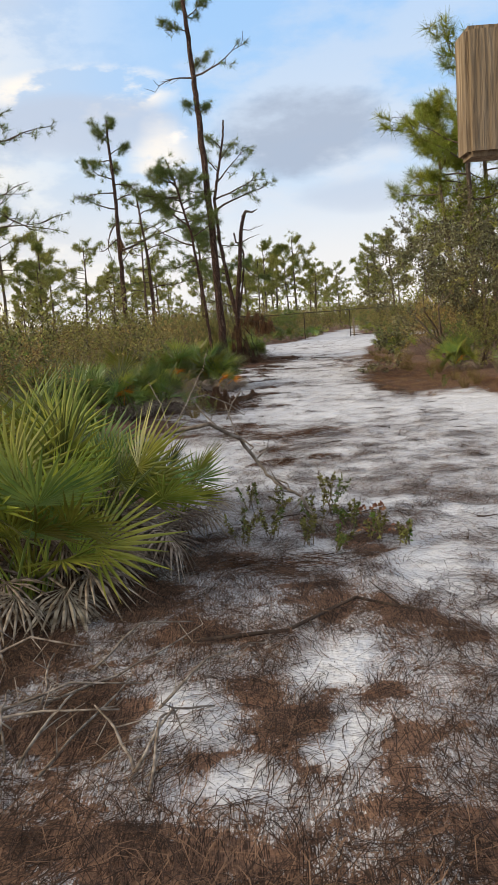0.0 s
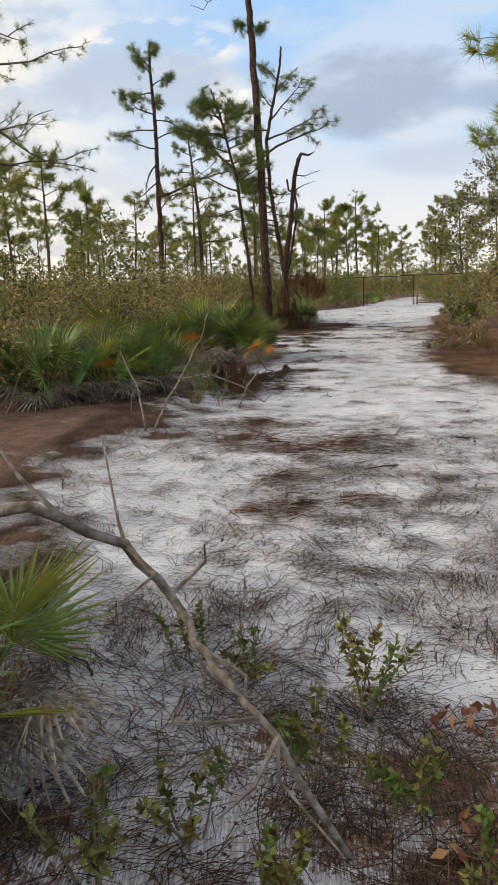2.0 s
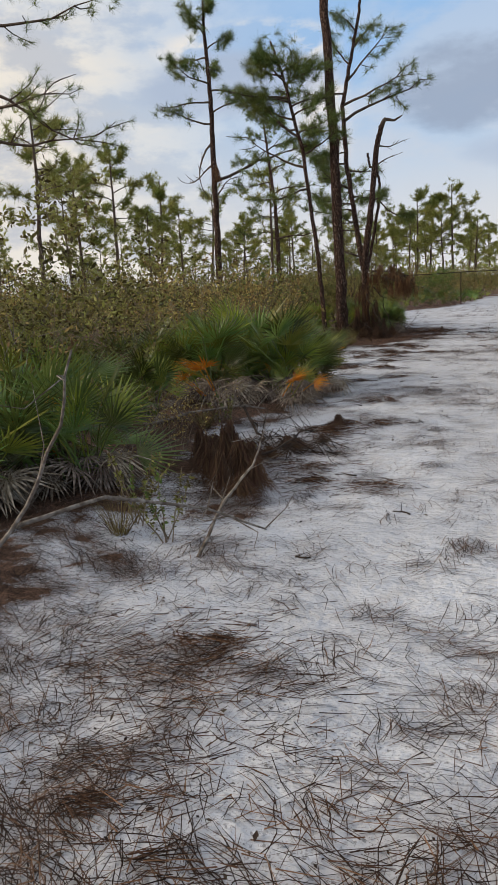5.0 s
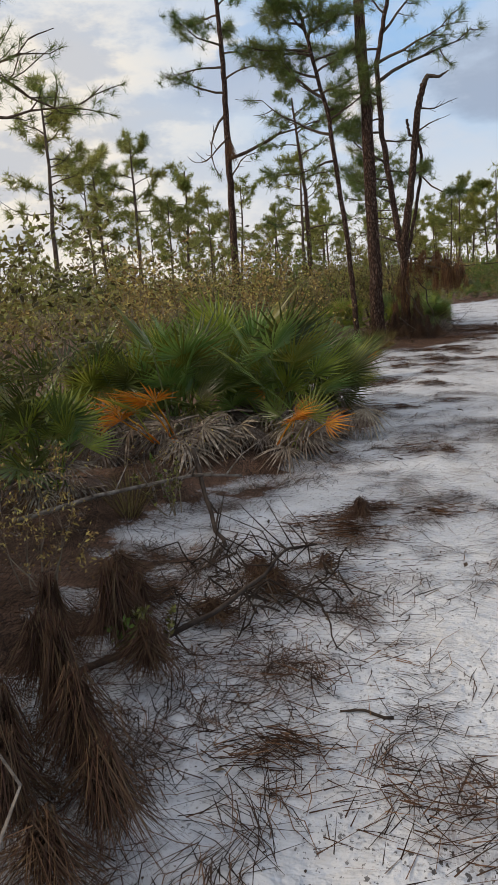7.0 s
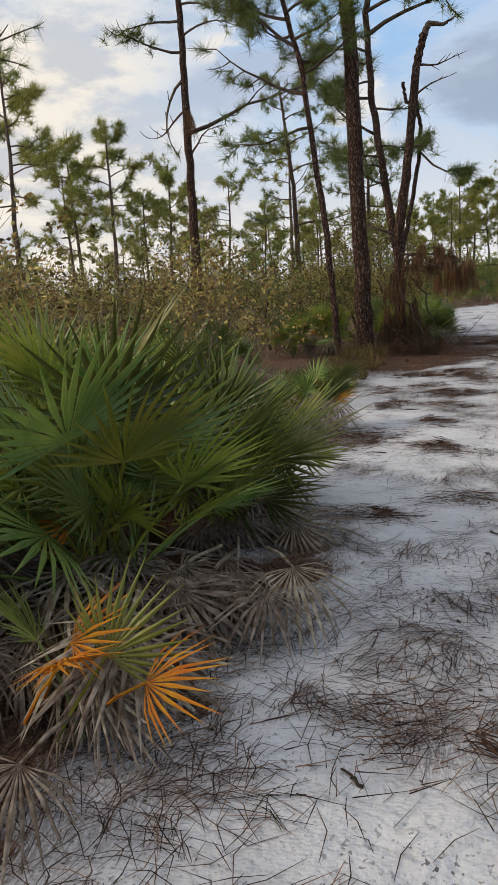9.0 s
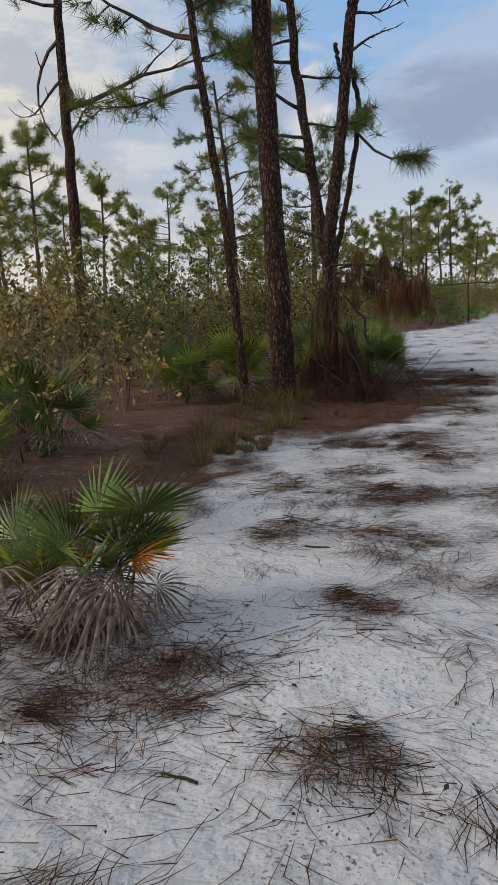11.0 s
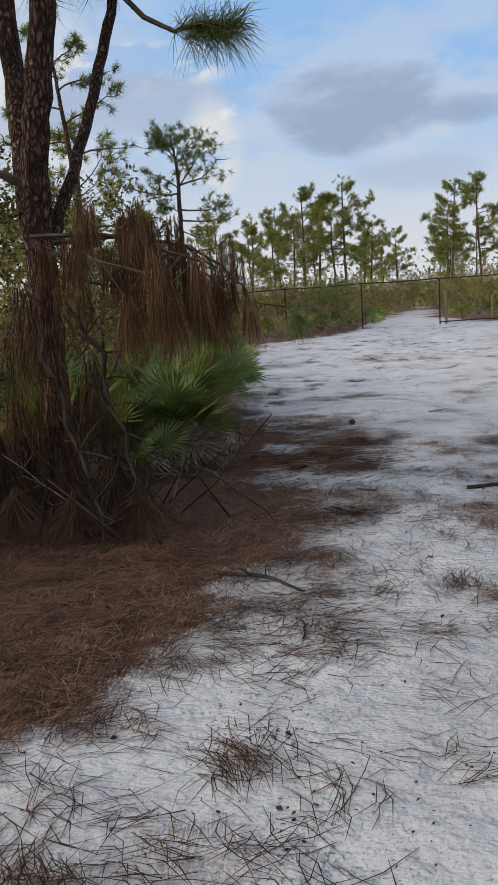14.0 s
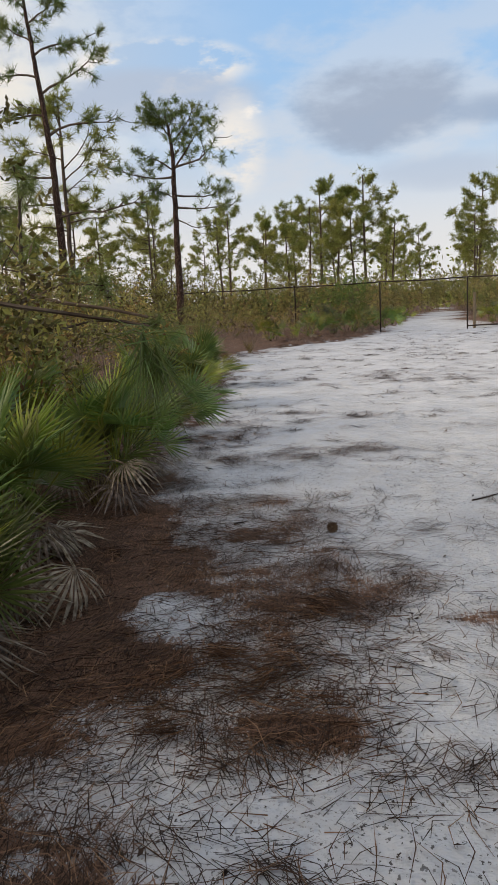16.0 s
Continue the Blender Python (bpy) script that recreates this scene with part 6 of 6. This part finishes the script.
def leaf_cluster(x, y, n, seed):
    """Curled red-brown oak leaves still on a broken twig."""
    rng = random.Random(seed)
    t = thing("dead_oak_twig", (x, y, gz(x, y)), "broken oak twig with curled red-brown leaves", "twig")
    g = Geo()
    g.tube([(-0.1, 0, 0.01), (0, 0.02, 0.03), (0.1, 0.05, 0.02)], [0.004, 0.003, 0.002], 5)
    part("twig", g, M_TWIG, t)
    f = Geo()
    for _ in range(n):
        q = Vector((rng.uniform(-0.1, 0.12), rng.uniform(-0.06, 0.09), rng.uniform(0.015, 0.06)))
        f.leaf(q, rand_dir(rng, 0.2), rand_dir(rng, 0.6), rng.uniform(0.03, 0.055), rng.uniform(0.016, 0.026))
    part("leaves", f, M_OAK_DEAD, t)


leaf_cluster(0.78, 4.9, 30, 1290)
leaf_cluster(0.73, 4.45, 16, 1291)


def cone_mesh():
    g = Geo()
    for ring in range(7):
        z = 0.012 * ring
        r = 0.034 * math.sin(math.pi * (ring + 1.2) / 8.6)
        for k in range(8):
            a = 2 * math.pi * (k + 0.5 * (ring % 2)) / 8
            out = Vector((math.cos(a), math.sin(a), 0.35))
            g.leaf(Vector((math.cos(a) * r * 0.4, math.sin(a) * r * 0.4, z)), out.normalized(), Vector((0, 0, 1)), r * 0.9 + 0.008, 0.018)
    g.tube([(0, 0, 0), (0, 0, 0.04), (0, 0, 0.09)], [0.016, 0.02, 0.006], 7)
    return g.mesh("pine_cone", M_CONE)


CONE = cone_mesh()
for k, (x, y) in enumerate(((2.05, 30.5), (-0.2, 26.2), (0.1, 25.7), (-0.45, 25.2))):
    c = new("pine_cone", CONE)
    c.matrix_basis = Matrix.Translation((x, y, gz(x, y) + 0.03)) @ Matrix.Rotation(1.2, 4, "X") @ Matrix.Rotation(k * 1.3, 4, "Z") @ Matrix.Scale(0.72, 4)
    tagged(c, "dark brown pine cone lying on the litter", "pine cone", "pine cones")


# ---- loose needles over the sand, one by one ----
def loose_needles(count, seed, x_lo, x_hi, y_lo, y_hi, width, mat=M_LITTER, thick=M_MULCH):
    r = np.random.RandomState(seed)
    wisps = count // 7
    cx, cy = r.uniform(x_lo, x_hi, wisps), r.uniform(y_lo, y_hi, wisps)
    keep = r.rand(wisps) < np.clip(litter_at(cx, cy) * 1.1 + np.where((cy > 3) & (cy < 11), 0.1, 0.0), 0.06, 1.0)
    cx, cy = cx[keep], cy[keep]
    each = 1 + r.geometric(0.14, len(cx))
    ca = np.repeat((fbm(cx * 0.9, cy * 0.9, 88, 2) - 0.5) * 7.0 + r.normal(0, 0.8, len(cx)), each)
    cb = np.repeat(r.uniform(-0.55, 0.55, len(cx)), each)
    x, y = np.repeat(cx, each), np.repeat(cy, each)
    n = len(x)
    x, y = x + r.normal(0, 0.055, n), y + r.normal(0, 0.055, n)
    a = ca + r.normal(0, 0.38, n)
    bend = cb * 1.5 + r.normal(0, 0.35, n)
    length = r.uniform(0.07, 0.23, n)
    lift = r.exponential(0.006, n) + 0.002 + 0.022 * litter_at(x, y) * r.rand(n)
    ks = (-0.5, 0.0, 0.5)
    v = np.zeros((n, 6, 3))
    for k, s in enumerate(ks):
        px = x + np.cos(a + bend * s) * length * s
        py = y + np.sin(a + bend * s) * length * s
        z = ground_at(px, py) + lift * (0.8, 1.3, 0.7)[k]
        w = width / 2 * (0.5, 1.0, 0.4)[k]
        for j, sgn in enumerate((-1, 1)):
            v[:, 2 * k + j, 0] = px - sgn * np.sin(a + 2 * bend * s) * w
            v[:, 2 * k + j, 1] = py + sgn * np.cos(a + 2 * bend * s) * w
            v[:, 2 * k + j, 2] = z
    base = np.arange(n)[:, None] * 6
    quads = np.concatenate([base + np.array([[2 * k, 2 * k + 1, 2 * k + 3, 2 * k + 2]]) for k in range(2)], 1).reshape(-1, 4)
    me = bpy.data.meshes.new("loose_needles")
    me.vertices.add(n * 6)
    me.vertices.foreach_set("co", v.ravel())
    me.loops.add(quads.size)
    me.loops.foreach_set("vertex_index", quads.ravel().astype(np.int32))
    me.polygons.add(len(quads))
    me.polygons.foreach_set("loop_start", np.arange(0, quads.size, 4, dtype=np.int32))
    me.update(calc_edges=True)
    me.materials.append(mat)
    me.materials.append(thick)
    me.polygons.foreach_set("material_index", np.repeat((litter_at(x, y) > 0.72).astype(np.int32), 2))
    ob = new("loose_needles", me)
    tagged(ob, "brown pine needles strewn loosely over white sand", "pine needles", kind="stuff")


loose_needles(125000, 41, -1.6, 2.8, 1.2, 16.0, 0.0030, thick=M_LITTER)
loose_needles(170000, 42, -1.4, 3.8, 16.0, 33.0, 0.0031)
# right bank: brighter rusty needles, so the colour carries the sun on it
loose_needles(30000, 45, 2.4, 4.6, 11.6, 27.0, 0.006, M_DEAD_NEEDLE, M_DEAD_NEEDLE)
loose_needles(40000, 43, -0.6, 5.5, 33.0, 48.0, 0.007)
loose_needles(26000, 46, 1.0, 11.0, 40.0, 58.0, 0.012)


def litter_bits(count, seed):
    """Flakes of bark and leaf crumbs on the sand."""
    rng = random.Random(seed)
    r = np.random.RandomState(seed)
    x, y = r.uniform(-1.6, 3.2, count), r.uniform(1.3, 33, count)
    keep = r.rand(count) < 0.12 + 0.9 * step(fbm(x * 1.1, y * 1.1, 91), 0.42, 0.62) + 0.5 * litter_at(x, y)
    z = ground_at(x, y)
    g = Geo()
    for px, py, pz in zip(x[keep], y[keep], z[keep]):
        d = rand_dir(rng)
        d.z *= 0.3
        L = min(0.034, 0.007 * math.exp(rng.gauss(0, 0.6)))
        g.leaf(Vector((px, py, pz + 0.004)), d.normalized(), Vector((rng.uniform(-0.4, 0.4), rng.uniform(-0.4, 0.4), 1)), L, L * rng.uniform(0.3, 0.7))
    tagged(new("litter_bits", g.mesh("litter_bits", M_BITS)), "dark crumbs of bark and leaf on sand", "litter", kind="stuff")


litter_bits(60000, 44)
